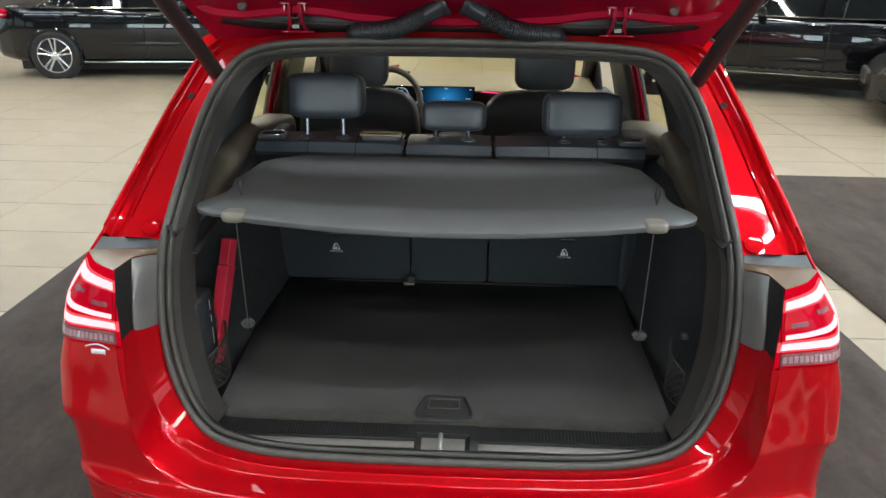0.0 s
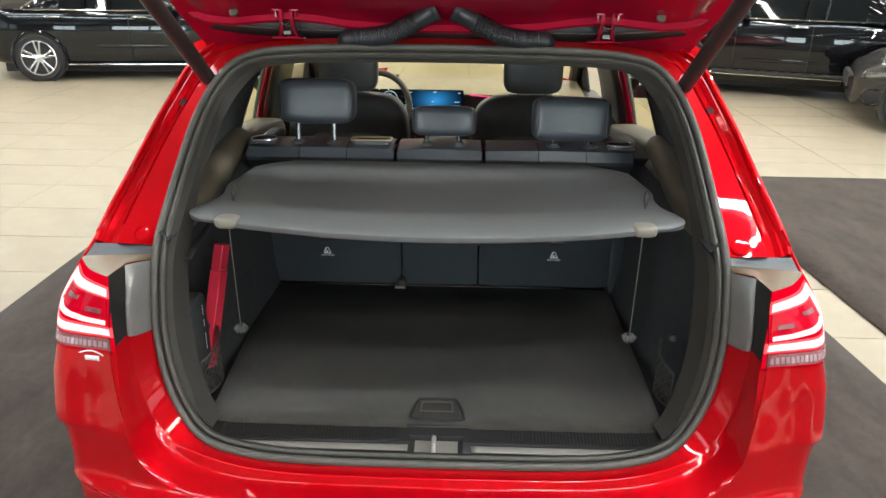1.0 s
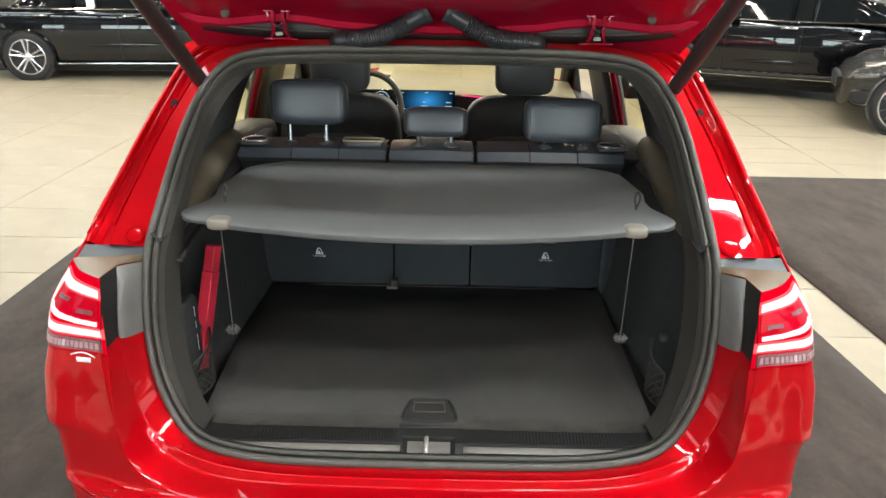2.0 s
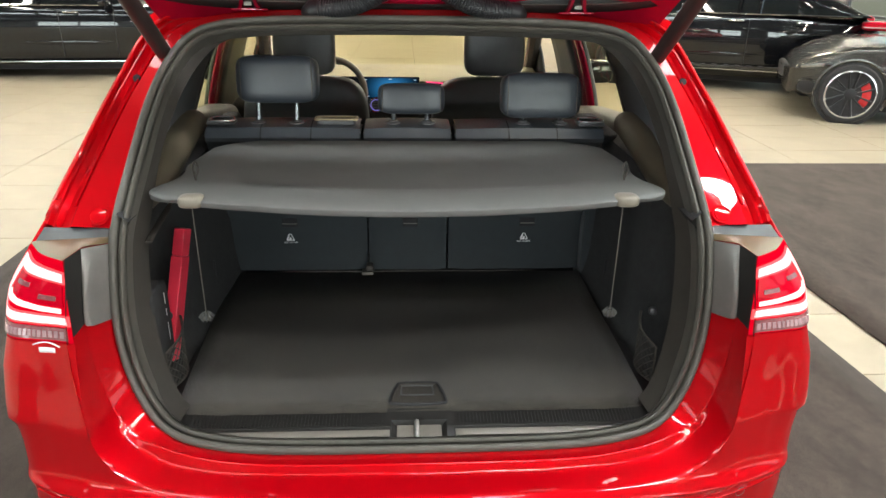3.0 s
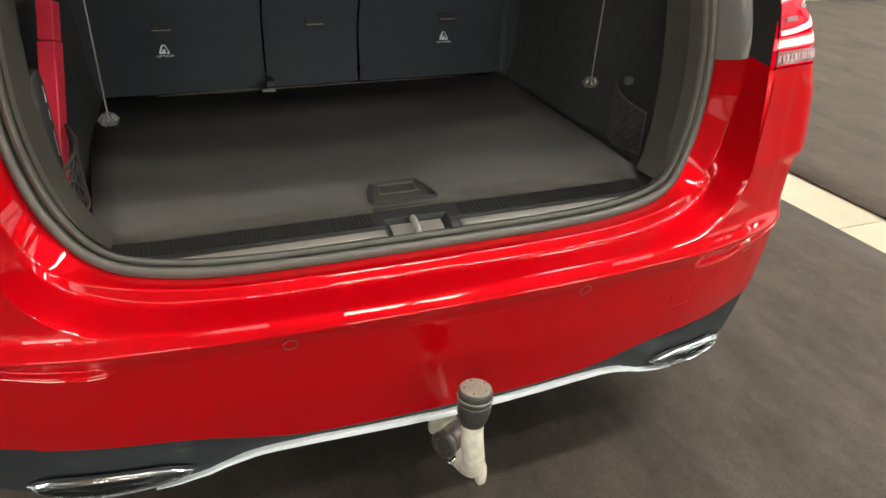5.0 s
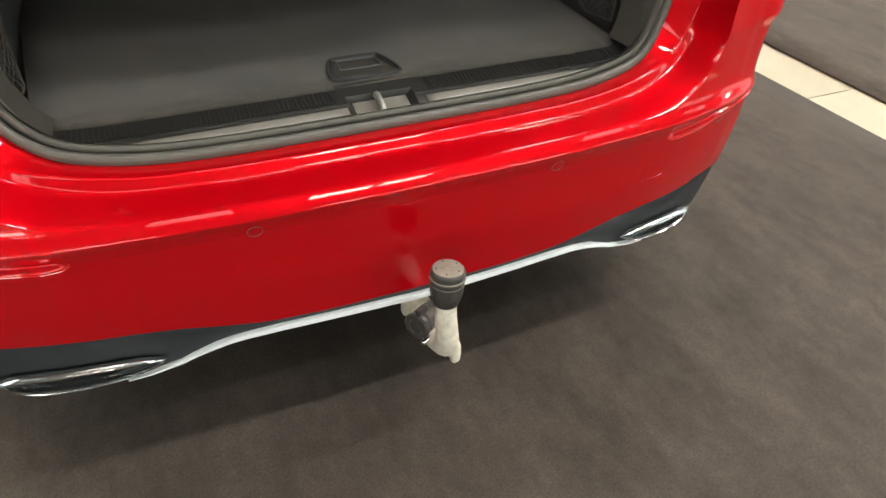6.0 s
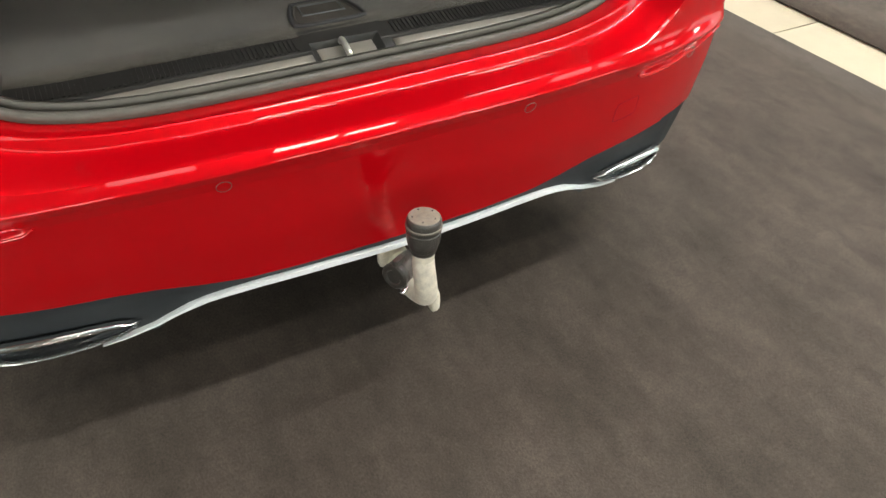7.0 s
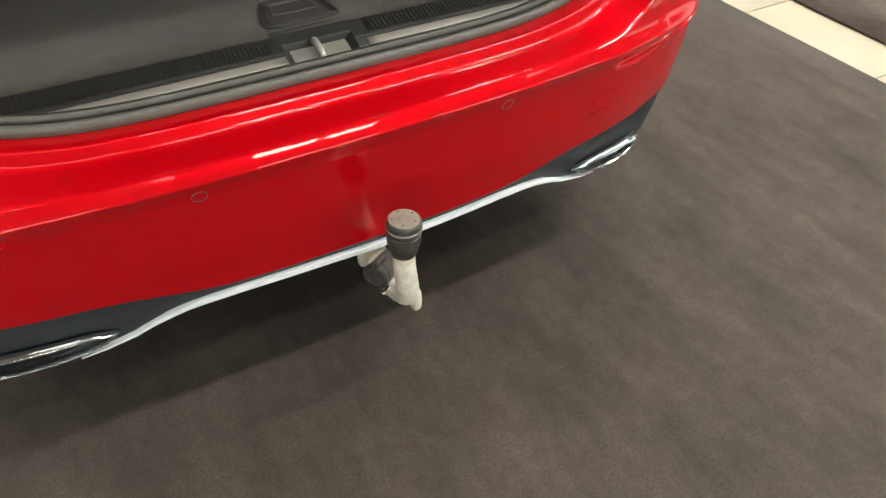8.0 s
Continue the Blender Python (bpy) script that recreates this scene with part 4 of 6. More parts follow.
part("socket_hinge", box_bm(-0.007, 0.007, 0.026, 0.042, -0.012, 0.02, m=plug), M_RUBBER, sock, bevel=0.003)
part("socket_bolt", lathe_bm([(0.006, -0.02), (0.006, 0.024), (0.003, 0.026)], plug @ Matrix.Translation((0.024, -0.030, 0)), 10), M_CHROME, sock)
part("mount_plate", box_bm(-0.012, 0.045, 2.385, 2.41, 0.23, 0.292), M_HITCH, hitch, bevel=0.008)

# ---- boot interior ----
CX = -0.012
# frame trim inside the seal
T = [(0, 2.56, .655), (.34, 2.562, .657), (.48, 2.575, .672), (.565, 2.61, .70), (.615, 2.65, .76), (.642, 2.68, .85), (.652, 2.70, .95), (.652, 2.73, 1.08), (.648, 2.78, 1.16), (.64, 2.88, 1.28), (.61, 3.02, 1.41), (.55, 3.12, 1.50), (.46, 3.15, 1.535), (.3, 3.16, 1.545), (0, 3.16, 1.548)]
Sin = [(x * 0.965, y + 0.012, z + (0.012 if z < 0.8 else (-0.028 if z > 1.5 else 0))) for x, y, z in SEAL]
rT, rSi = ring(T), ring(Sin)
part("opening_trim", grid_bm([[Vector(v) for v in l] for l in (rSi, between(rSi, rT, 0.5), rT)], close_cols=True, keep=lambda c, i, j: c.z > 0.70), M_TRIM, car, "grained dark plastic trim inside the opening", angle=50)

# sill: ribbed step, steel plates, lock recess
GAP_L, GAP_R = -0.066, 0.070
SILL = ((2.498, 0.652), (2.512, 0.660), (2.514, 0.664), (2.541, 0.672), (2.543, 0.6755), (2.588, 0.684), (2.590, 0.66))
for xa, xb in ((-0.60, GAP_L), (GAP_R, 0.60)):
    part("sill_step", grid_bm([[Vector((x, y + 0.30 * max(0, abs(x) - 0.46) ** 2, z + 0.25 * max(0, abs(x) - 0.46) ** 2)) for x in np.linspace(xa, xb, 20)] for y, z in SILL]), M_SILLBLACK, car, "ribbed black plastic sill", angle=30)
for xa, xb in ((-0.562, GAP_L - 0.004), (GAP_R + 0.02, 0.545)):
    pl = [[Vector((x, y + 0.30 * max(0, abs(x) - 0.46) ** 2, z + 0.25 * max(0, abs(x) - 0.46) ** 2)) for x in np.linspace(xa, xb, 20)] for y, z in ((2.5145, 0.6665), (2.517, 0.6685), (2.533, 0.6727), (2.535, 0.6715))]
    part("sill_plate", grid_bm(pl), M_SILL, car, "brushed steel sill plate", solid=0.002)
rib = None
for x in [-0.555 + 0.0086 * k for k in range(55)] + [0.105 + 0.0086 * k for k in range(52)]:
    if rib is None:
        rib = part("sill_rib", box_bm(-0.0024, 0.0024, -0.0185, 0.0185, 0.0, 0.0036), M_SILLBLACK, car, smooth=False)
        o = rib
    else:
        o = rib.copy()
        scene.collection.objects.link(o)
    far_out = max(0.0, abs(x) - 0.46) ** 2
    o.location = (x, 2.566 + 0.30 * far_out, 0.6788 + 0.25 * far_out)
    o.rotation_euler = (radians(10), 0, 0)
lock = part("lock_recess", grid_bm([[Vector((x, y, z)) for x, z in ((GAP_L - 0.012, zo), (GAP_L, zo), (GAP_L + 0.012, zi), (GAP_R - 0.012, zi), (GAP_R, zo), (GAP_R + 0.018, zo))] for y, zo, zi in ((2.500, 0.652, 0.650), (2.514, 0.665, 0.652), (2.541, 0.6735, 0.660), (2.560, 0.679, 0.664), (2.563, 0.680, 0.679), (2.600, 0.687, 0.687))]), M_SILLBLACK, car, "dark lock recess in the sill", angle=30)
part("lock_plate", grid_bm([[Vector((x, y, z)) for x in (GAP_L + 0.013, GAP_R - 0.013)] for y, z in ((2.5145, 0.6535), (2.541, 0.6615), (2.560, 0.6655))]), M_SILL, lock, "worn steel lock plate", smooth=False, solid=0.001)
part("striker", tube_bm(cr([(-0.004, 2.513, 0.654), (-0.004, 2.515, 0.667), (-0.004, 2.524, 0.673), (-0.004, 2.553, 0.680), (-0.004, 2.560, 0.672)], 5), 0.0058, 10), M_STRIKE, lock, "bright steel striker loop")

# floor panel with a pull handle
fl = [[Vector((x, y, 0.686 + 0.001 * math.sin(9 * x) - 0.003 * (y - 2.63))) for x in np.linspace(-xa, xb, 25)] for y, xa, xb in ((2.591, 0.575, 0.57), (2.65, 0.605, 0.595), (2.9, 0.62, 0.60), (3.2, 0.635, 0.60), (3.455, 0.65, 0.605))]
boot_floor = part("boot_floor", grid_bm(fl), M_CARPET, car, "dark charcoal carpeted boot floor", solid=0.012)
hb = cr([(-0.056, 2.700, 0.688), (-0.040, 2.713, 0.688), (0.040, 2.713, 0.688), (0.056, 2.700, 0.688), (0.071, 2.637, 0.688), (0.056, 2.618, 0.688), (-0.054, 2.618, 0.688), (-0.071, 2.637, 0.688)], 5, closed=True)
handle = part("pull_handle", tube_bm(hb, 0.0045, 8, closed=True), M_DARK, boot_floor, "black recessed pull handle")
bm = bmesh.new()
bm.faces.new([bm.verts.new(Vector(v)) for v in hb])
part("handle_plate", bm, M_TRIM, handle, smooth=False)
hi_ = [Vector((0.002 + (v[0] - 0.002) * 0.87, 2.664 + (v[1] - 2.664) * 0.87, 0.6895)) for v in hb]
part("handle_lip", tube_bm(hi_, 0.0016, 6, closed=True), M_TRIM, handle)
hg = cr([(-0.036, 2.697, 0.6905), (0.034, 2.697, 0.6905), (0.039, 2.692, 0.6905), (0.041, 2.660, 0.6905), (0.036, 2.655, 0.6905), (-0.038, 2.655, 0.6905), (-0.043, 2.660, 0.6905), (-0.041, 2.692, 0.6905)], 3, closed=True)
part("handle_grip", tube_bm(hg, 0.0018, 6, closed=True), M_SATIN, handle)

# side trims
def side_trim(side):
    xw = 0.66 if side > 0 else 0.668
    rows = []
    for y, dx in ((3.50, -0.02), (3.35, -0.012), (3.15, 0.0), (2.97, 0.01), (2.95, 0.035), (2.80, 0.045), (2.70, 0.055), (2.66, 0.06)):
        rows.append(flip([Vector((xw - 0.045 + dx * 0.5, y, 0.665)), Vector((xw - 0.030 + dx * 0.7, y, 0.70)), Vector((xw - 0.01 + dx, y, 0.78)), Vector((xw + dx, y, 0.95)), Vector((xw + dx * 0.7, y, 1.10)), Vector((xw - 0.005, y, 1.165)), Vector((xw + 0.02, y, 1.185))], side))
    tr = part("side_trim", grid_bm(rows), M_SIDE, car, "black felt-lined boot side trim", angle=60)
    # upper quarter trim up to the window and roof
    up = []
    for k in range(8):
        t = k / 7
        y = 2.78 + 0.62 * t
        up.append(flip([Vector((0.66, y, 1.165)), Vector((0.69, y + 0.02, 1.20)), Vector((0.735, y + 0.04, 1.225 - 0.03 * t)), Vector((0.80, y + 0.05, 1.19 - 0.05 * t))], side))
    part("quarter_trim", grid_bm(up), M_SATIN, car, "dark plastic trim under the quarter window", solid=0.003)
    # inside of the rear pillar
    a = cr([(.672, 2.72, 1.16), (.66, 2.85, 1.28), (.635, 2.99, 1.41), (.575, 3.11, 1.51)], 6)
    b = cr([(.748, 3.40, 1.16), (.728, 3.50, 1.265), (.712, 3.605, 1.37), (.672, 3.69, 1.49)], 6)
    mid_line = [(p + q) / 2 + np.array([0.022, 0.0, 0.0]) for p, q in zip(np.array(a), np.array(b))]
    part("pillar_trim", grid_bm([flip(a, side), flip(mid_line, side), flip(b, side)]), M_QTRIMLIT, car, "grey-blue inner pillar trim, lightened for the light on it", solid=0.003)
    edge = [flip([v + np.array(d) for v in np.array(b)], side) for d in ((-0.002, -0.030, 0.0), (-0.008, -0.004, 0.0), (0.004, 0.014, 0.0), (0.09, 0.05, 0.0))]
    part("window_surround", grid_bm(edge), M_SILLBLACK, car, "black surround along the quarter window", solid=0.003, angle=35)
    roll = cr([(.735, 3.50, 1.222), (.722, 3.36, 1.230), (.702, 3.18, 1.220), (.690, 3.02, 1.195), (.682, 2.88, 1.180), (.690, 2.78, 1.168)], 7)
    part("rolled_trim", tube_bm(flip(roll, side), [lerp([0, 6, 18, 35], [0.040, 0.052, 0.048, 0.034], k) for k in range(len(roll))], 16), M_CARD, car, "soft rolled trim beside the parcel shelf", angle=80)
    part("rolled_ledge", grid_bm([flip(cr([(.75, 3.50, 1.262), (.735, 3.3, 1.276), (.715, 3.05, 1.245), (.70, 2.85, 1.20)], 5), side), flip(cr([(.80, 3.56, 1.285), (.785, 3.36, 1.30), (.75, 3.12, 1.275), (.72, 2.92, 1.225)], 5), side)]), M_SATIN, car, "dark ledge under the quarter window", solid=0.004)
    # lashing eye, slot, hook
    x = 0.645 if side > 0 else 0.655
    eye = part("lashing_eye", tube_bm(flip(cr([(x, 3.38, .685), (x - .012, 3.378, .705), (x - .012, 3.36, .72), (x, 3.355, .705)], 5), side), 0.005, 8), M_RIM, car, "small chrome lashing eye")
    part("trim_slot", box_bm(*sorted(((x + 0.0) * side, (x - 0.008) * side)), 3.245, 3.252, 0.74, 0.82), M_DARK, car, smooth=False)
    part("bag_hook", pillow_bm((x + 0.006) * side, 2.812, 0.845, 0.022, 0.022, 0.022, 0.7, 12, 8), M_SATIN, car)
    # net of knotted cord
    bm = bmesh.new()

    def np_(u, v):
        bow = 0.02 * math.sin(math.pi * u)
        y = 2.683 + 0.140 * u
        zt = 0.805 + 0.035 * u
        return Vector(((x - 0.022 - bow) * side, y, 0.700 + (zt - 0.700) * v))
    for k in range(-6, 8):
        for sgn in (1, -1):
            pts = []
            for j in range(13):
                v = j / 12
                u = k / 7 + sgn * (v - 0.5) * 0.7 + 0.1
                if 0 <= u <= 1:
                    pts.append(np_(u, v))
            if len(pts) > 1:
                tube_bm(pts, 0.0013, 4, bm=bm)
    tube_bm([np_(u, 1) for u in np.linspace(0, 1, 9)], 0.0035, 6, bm=bm)
    tube_bm([np_(u, 0) for u in np.linspace(0, 1, 9)], 0.0025, 6, bm=bm)
    tube_bm([np_(0, v) for v in np.linspace(0, 1, 5)], 0.0025, 6, bm=bm)
    tube_bm([np_(1, v) for v in np.linspace(0, 1, 5)], 0.0025, 6, bm=bm)
    part("cargo_net", bm, M_TRIM, car, "small black cord net in the boot side")


both(side_trim)
part("boot_tub", grid_bm([[Vector((x, y, z)) for x in (-0.72, 0.72)] for y, z in ((2.62, 0.64), (3.5, 0.64), (3.55, 0.66), (4.3, 0.45), (5.6, 0.40))]), M_DARK, car, smooth=False)
part("cabin_floor", grid_bm([[Vector((x, y, z)) for y, z in ((3.4, 0.5), (5.7, 0.42))] for x in (-0.88, -0.8, 0.8, 0.88)]), M_DARK, car, smooth=False)

# webbing strap under the shelf; a paler piece stands in for its lit edge
strap = part("side_strap", tube_bm(cr([(-0.640, 2.700, 1.100), (-0.646, 2.80, 1.112), (-0.648, 2.90, 1.124)], 5), 0.009, 8, flat=0.4), M_TRIM, car, "dark webbing strap under the parcel shelf")
part("strap_clip", tube_bm([(-0.648, 2.90, 1.124), (-0.650, 2.985, 1.150)], 0.0055, 8, flat=0.5), M_CARD, strap, "lit edge of the strap, as a paler piece")

# case and first aid bag in the side pocket
case = thing("warning_triangle_case", (-0.66, 2.85, 0.79), "slim bright red plastic case standing in the side pocket", "case")
mcase = Matrix.Translation((-0.660, 2.835, 0.795)) @ Vector((0.033, 0.083, 0.262)).to_track_quat("Z", "Y").to_matrix().to_4x4() @ Euler((0, 0, radians(8))).to_matrix().to_4x4()
part("case_body", box_bm(-0.017, 0.017, -0.02, 0.02, -0.085, 0.20, m=mcase), M_BOXRED, case, bevel=0.003)
part("case_lid", box_bm(-0.0155, 0.0155, -0.0185, 0.0185, 0.201, 0.275, m=mcase), M_BOXRED, case, bevel=0.003)
bag = thing("first_aid_bag", (-0.668, 2.74, 0.72), "black fabric bag with faded white print in the side pocket", "bag")
part("bag_body", pillow_bm(-0.672, 2.745, 0.850, 0.05, 0.12, 0.23, 0.3, 20, 12), M_SIDE, bag)
for k, (z0, z1) in enumerate(((0.905, 0.935), (0.87, 0.89), (0.80, 0.85))):
    part("print_bar", box_bm(-0.6475, -0.6468, 2.766, 2.7695, z0, z1), M_WHITE, bag, smooth=False)

# ---- rear bench ----
SEATS = (("narrow", -0.648, -0.166), ("middle", -0.160, 0.118), ("wide", 0.126, 0.604))
SEATPROF = [(3.462, 0.69), (3.472, 0.80), (3.468, 0.88), (3.40, 1.02), (3.31, 1.17), (3.285, 1.215), (3.30, 1.238), (3.36, 1.246), (3.43, 1.240), (3.455, 1.21), (3.52, 1.0), (3.60, 0.70)]
for nm, xa, xb in SEATS:
    n = 10
    rows = []
    for k in range(n + 1):
        t = k / n
        x = xa + (xb - xa) * t
        r = 0.010 * (1 if k in (0, n) else 0)
        rows.append([Vector((x, y + (r if i < 6 else -r), z - (r if 5 < i < 9 else 0))) for i, (y, z) in enumerate(SEATPROF)])
    sb = part("rear_seat_back", grid_bm(rows), M_FELT, car, "black felt seat back facing the boot", angle=45)
    top = []
    for k in range(n + 1):
        x = xa + 0.004 + (xb - xa - 0.008) * k / n
        puff = 0.004 * math.sin(math.pi * k / n)
        top.append([Vector((x, 3.279, 1.205)), Vector((x, 3.275, 1.218)), Vector((x, 3.296, 1.243 + puff)), Vector((x, 3.36, 1.252 + puff)), Vector((x, 3.435, 1.246 + puff)), Vector((x, 3.46, 1.21))])
    part("seat_top", grid_bm(top), M_LEATHER, sb, "black leather seat top with seams", angle=40)
    xc = {"narrow": -0.436, "middle": -0.012, "wide": 0.407}[nm]
    lt = part("tether_latch", box_bm(xc - 0.027, xc + 0.027, 3.4625, 3.4735, 0.853, 0.888), M_DARK, sb, smooth=False, bevel=0.004)
    part("latch_edge", box_bm(xc - 0.025, xc + 0.025, 3.458, 3.4622, 0.8670, 0.8695), M_STEEL, lt, "thin steel latch bar", smooth=False)
    for xs in ([xa + (xb - xa) * q for q in ((0.36, 0.68) if nm != "middle" else (0.5,))] if nm != "middle" else []):
        part("seam", tube_bm([(xs, 3.2742, 1.212), (xs, 3.2755, 1.224), (xs, 3.296, 1.248), (xs, 3.36, 1.257)], 0.0016, 5), M_DARK, sb)
for xc in (-0.437, 0.398):
    # tether symbol: a small seat figure with lettering under it
    bm = bmesh.new()
    for q in ((-0.013, 0.004, 0.803, 0.809), (-0.004, 0.003, 0.809, 0.815), (0.006, 0.014, 0.8025, 0.8070)):
        box_bm(xc + q[0], xc + q[1], 3.4655, 3.4672, q[2], q[3], bm)
    tube_bm([(xc - 0.012, 3.4664, 0.806), (xc - 0.004, 3.4664, 0.826)], 0.0028, 5, bm=bm)
    tube_bm([(xc - 0.003, 3.4664, 0.828), (xc + 0.004, 3.4664, 0.826), (xc + 0.013, 3.4664, 0.806)], 0.0016, 5, bm=bm)
    part("tether_symbol", bm, M_WHITE, bpy.data.objects["rear_seat_back" if xc < 0 else "rear_seat_back.002"], "white printed symbol", smooth=False)
    cu = bpy.data.curves.new("tether_words", "FONT")
    cu.body, cu.size, cu.align_x, cu.extrude = "TOP TETHER", 0.0085, "CENTER", 0.0003
    cu.materials.append(M_WHITE)
    tx = new("tether_words", cu)
    tx.parent = bpy.data.objects["rear_seat_back" if xc < 0 else "rear_seat_back.002"]
    tx.matrix_basis = pose(xc, 3.4655, 0.7935, 90, 0, 0)
for xa, xb in ((0.608, 0.72), (-0.72, -0.652)):
    part("seat_side_bolster", box_bm(xa, xb, 3.43, 3.85, 0.45, 1.19), M_FELT, car, "black padded bolster beside the rear bench", bevel=0.02)
part("floor_edge_strip", tube_bm([(x, 3.452, 0.6875) for x in np.linspace(-0.47, 0.44, 8)], 0.0013, 6), M_STEEL, boot_floor, "thin pale strip along the floor panel")
belt = part("belt_tongue", box_bm(-0.185, -0.145, 3.415, 3.455, 0.688, 0.70), M_STEEL, car, "small steel belt end", bevel=0.003)
part("belt_buckle", box_bm(-0.170, -0.145, 3.42, 3.46, 0.70, 0.722), M_TRIM, belt, bevel=0.005)
for xc, w in ((-0.60, 0.085), (0.565, 0.085)):
    lv = part("release_lever", box_bm(xc - w / 2, xc + w / 2, 3.30, 3.37, 1.250, 1.262), M_SATIN, car, "black seat release lever", bevel=0.006)
    part("lever_rim", tube_bm(cr([(xc - w / 2 + .008, 3.308, 1.264), (xc + w / 2 - .008, 3.308, 1.264), (xc + w / 2 - .014, 3.362, 1.264), (xc - w / 2 + .014, 3.362, 1.264)], 4, closed=True), 0.0042, 6, closed=True), M_RIM, lv)
    part("lever_well", box_bm(xc - w / 2 + .016, xc + w / 2 - .016, 3.314, 3.352, 1.2615, 1.2635), M_DARK, lv, smooth=False)
gd = part("belt_guide", pillow_bm(-0.245, 3.345, 1.256, 0.125, 0.05, 0.018, 0.4, 24, 8), M_SATIN, car, "belt guide on the seat top")
part("guide_rim", tube_bm(cr([(-0.300, 3.330, 1.264), (-0.19, 3.330, 1.264), (-0.184, 3.345, 1.265), (-0.19, 3.362, 1.266), (-0.300, 3.362, 1.266), (-0.306, 3.345, 1.265)], 5, closed=True), 0.0045, 6, closed=True), mat("pale_gold_rim", (0.40, 0.33, 0.20), 0.3, 0.3), gd, "pale rim of the belt guide")
part("guide_slot", box_bm(-0.292, -0.198, 3.336, 3.354, 1.262, 1.2665), M_DARK, gd, bevel=0.002)


def headrest(xc, posts, w, h, zc, tilt):
    hr = thing("rear_headrest", (xc, 3.35, 1.24), "black leather headrest on chrome posts", "headrest", "rear headrests")
    m = Matrix.Translation((xc, 3.375, zc)) @ Euler((radians(-tilt), 0, 0)).to_matrix().to_4x4()
    part("cushion", pillow_bm(0, 0, 0, w, 0.10, h, 0.40, 36, 18, m), M_LEATHER, hr, angle=80)
    for s in (-1, 1):
        pts = [m @ Vector((s * w * 0.43, -0.046, v * h * 0.42)) for v in np.linspace(-1, 1, 9)]
        part("seam", tube_bm(pts, 0.0016, 5), M_SEAL, hr)
    for px in posts:
        part("post", tube_bm([(px, 3.35, 1.245), (px, 3.365, zc - h * 0.2)], 0.0085, 12), M_POST, hr, "chrome post")
        part("collar", lathe_bm([(0.027, 0), (0.0265, 0.005), (0.023, 0.008), (0.016, 0.0085), (0.014, 0.013), (0.010, 0.0135)], Matrix.Translation((px, 3.35, 1.248)), 16), M_SATIN, hr)


headrest(-0.424, (-0.489, -0.370), 0.252, 0.146, 1.382, 8)
headrest(-0.008, (-0.066, 0.042), 0.212, 0.096, 1.324, 8)
headrest(0.406, (0.351, 0.470), 0.255, 0.144, 1.336, 8)

# ---- parcel shelf ----
shelf = thing("parcel_shelf", (CX, 2.95, 1.2), "dark grey vinyl parcel shelf across the boot", "parcel shelf")
front = lambda x: 2.612 + 0.25 * x * x
rows = []
N = 60
for k in range(N + 1):
    u = -1 + 2 * k / N
    r = []
    for j in range(27):
        v = j / 26
        half = lerp([0, 0.03, 0.06, 0.10, 0.16, 0.22, 0.28, 0.36, 0.45, 0.6, 1.0], [0.580, 0.607, 0.622, 0.631, 0.630, 0.620, 0.603, 0.590, 0.588, 0.60, 0.57], v)
        x = CX + u * half
        yf = front(u * 0.62)
        y = yf + (3.215 - 0.07 * max(0, abs(u) - 0.8) / 0.2 - yf) * v
        sag = -0.012 * (1 - u * u) * math.sin(math.pi * v)
        tray = lerp([0.70, 0.86], [1.0, 0.0], abs(u)) * lerp([0.24, 0.36, 0.84, 0.93], [0.0, 1.0, 1.0, 0.0], v)
        sag -= 0.013 * tray * tray * (3 - 2 * tray)
        sag += 0.0012 * noise.noise(Vector((x * 7, y * 9, 0)))
        z = 1.207 + 0.012 * v + sag + 0.006 * math.sin(math.pi * min(1, v / 0.08) / 2) - 0.005 * max(0, (abs(u) - 0.93) / 0.07)
        r.append(Vector((x, y, z)))
    rows.append(r)
part("shelf_panel", grid_bm(rows), M_SHELF, shelf, solid=0.016, bevel=0.005, angle=60)
for s in (-1, 1):
    part("shelf_tab", pillow_bm(CX + s * 0.515, 2.700, 1.204, 0.060, 0.050, 0.030, 0.6, 20, 10), M_TAB, shelf, "moulded tab for the cord, highlight in its pale colour")
    xk = -0.551 if s < 0 else 0.521
    part("hanging_cord", tube_bm([(xk, 2.772, 1.205), (xk, 2.782, 0.862)], 0.0016, 6), M_STEEL, shelf, "thin grey hanging cord")
    knob = part("cord_knob", pillow_bm(xk, 2.783, 0.857, 0.032, 0.026, 0.020, 0.8, 16, 8), M_SEAL, shelf, "ridged grey cord knob")
    for q in range(9):
        a = 2 * math.pi * q / 9
        part("ridge", tube_bm([(xk + 0.009 * math.cos(a), 2.783 + 0.009 * math.sin(a), 0.869), (xk + 0.019 * math.cos(a), 2.783 + 0.017 * math.sin(a), 0.858), (xk + 0.013 * math.cos(a), 2.783 + 0.012 * math.sin(a), 0.848)], 0.0025, 6), M_SHELF, knob)
    xl = -0.55 if s < 0 else 0.535
    part("cord_loop", tube_bm(cr([(xl, 2.83, 1.215), (xl - 0.006, 2.832, 1.245), (xl, 2.834, 1.262), (xl + 0.007, 2.832, 1.245), (xl, 2.83, 1.222)], 5), 0.0026, 6), M_TRIM, shelf)

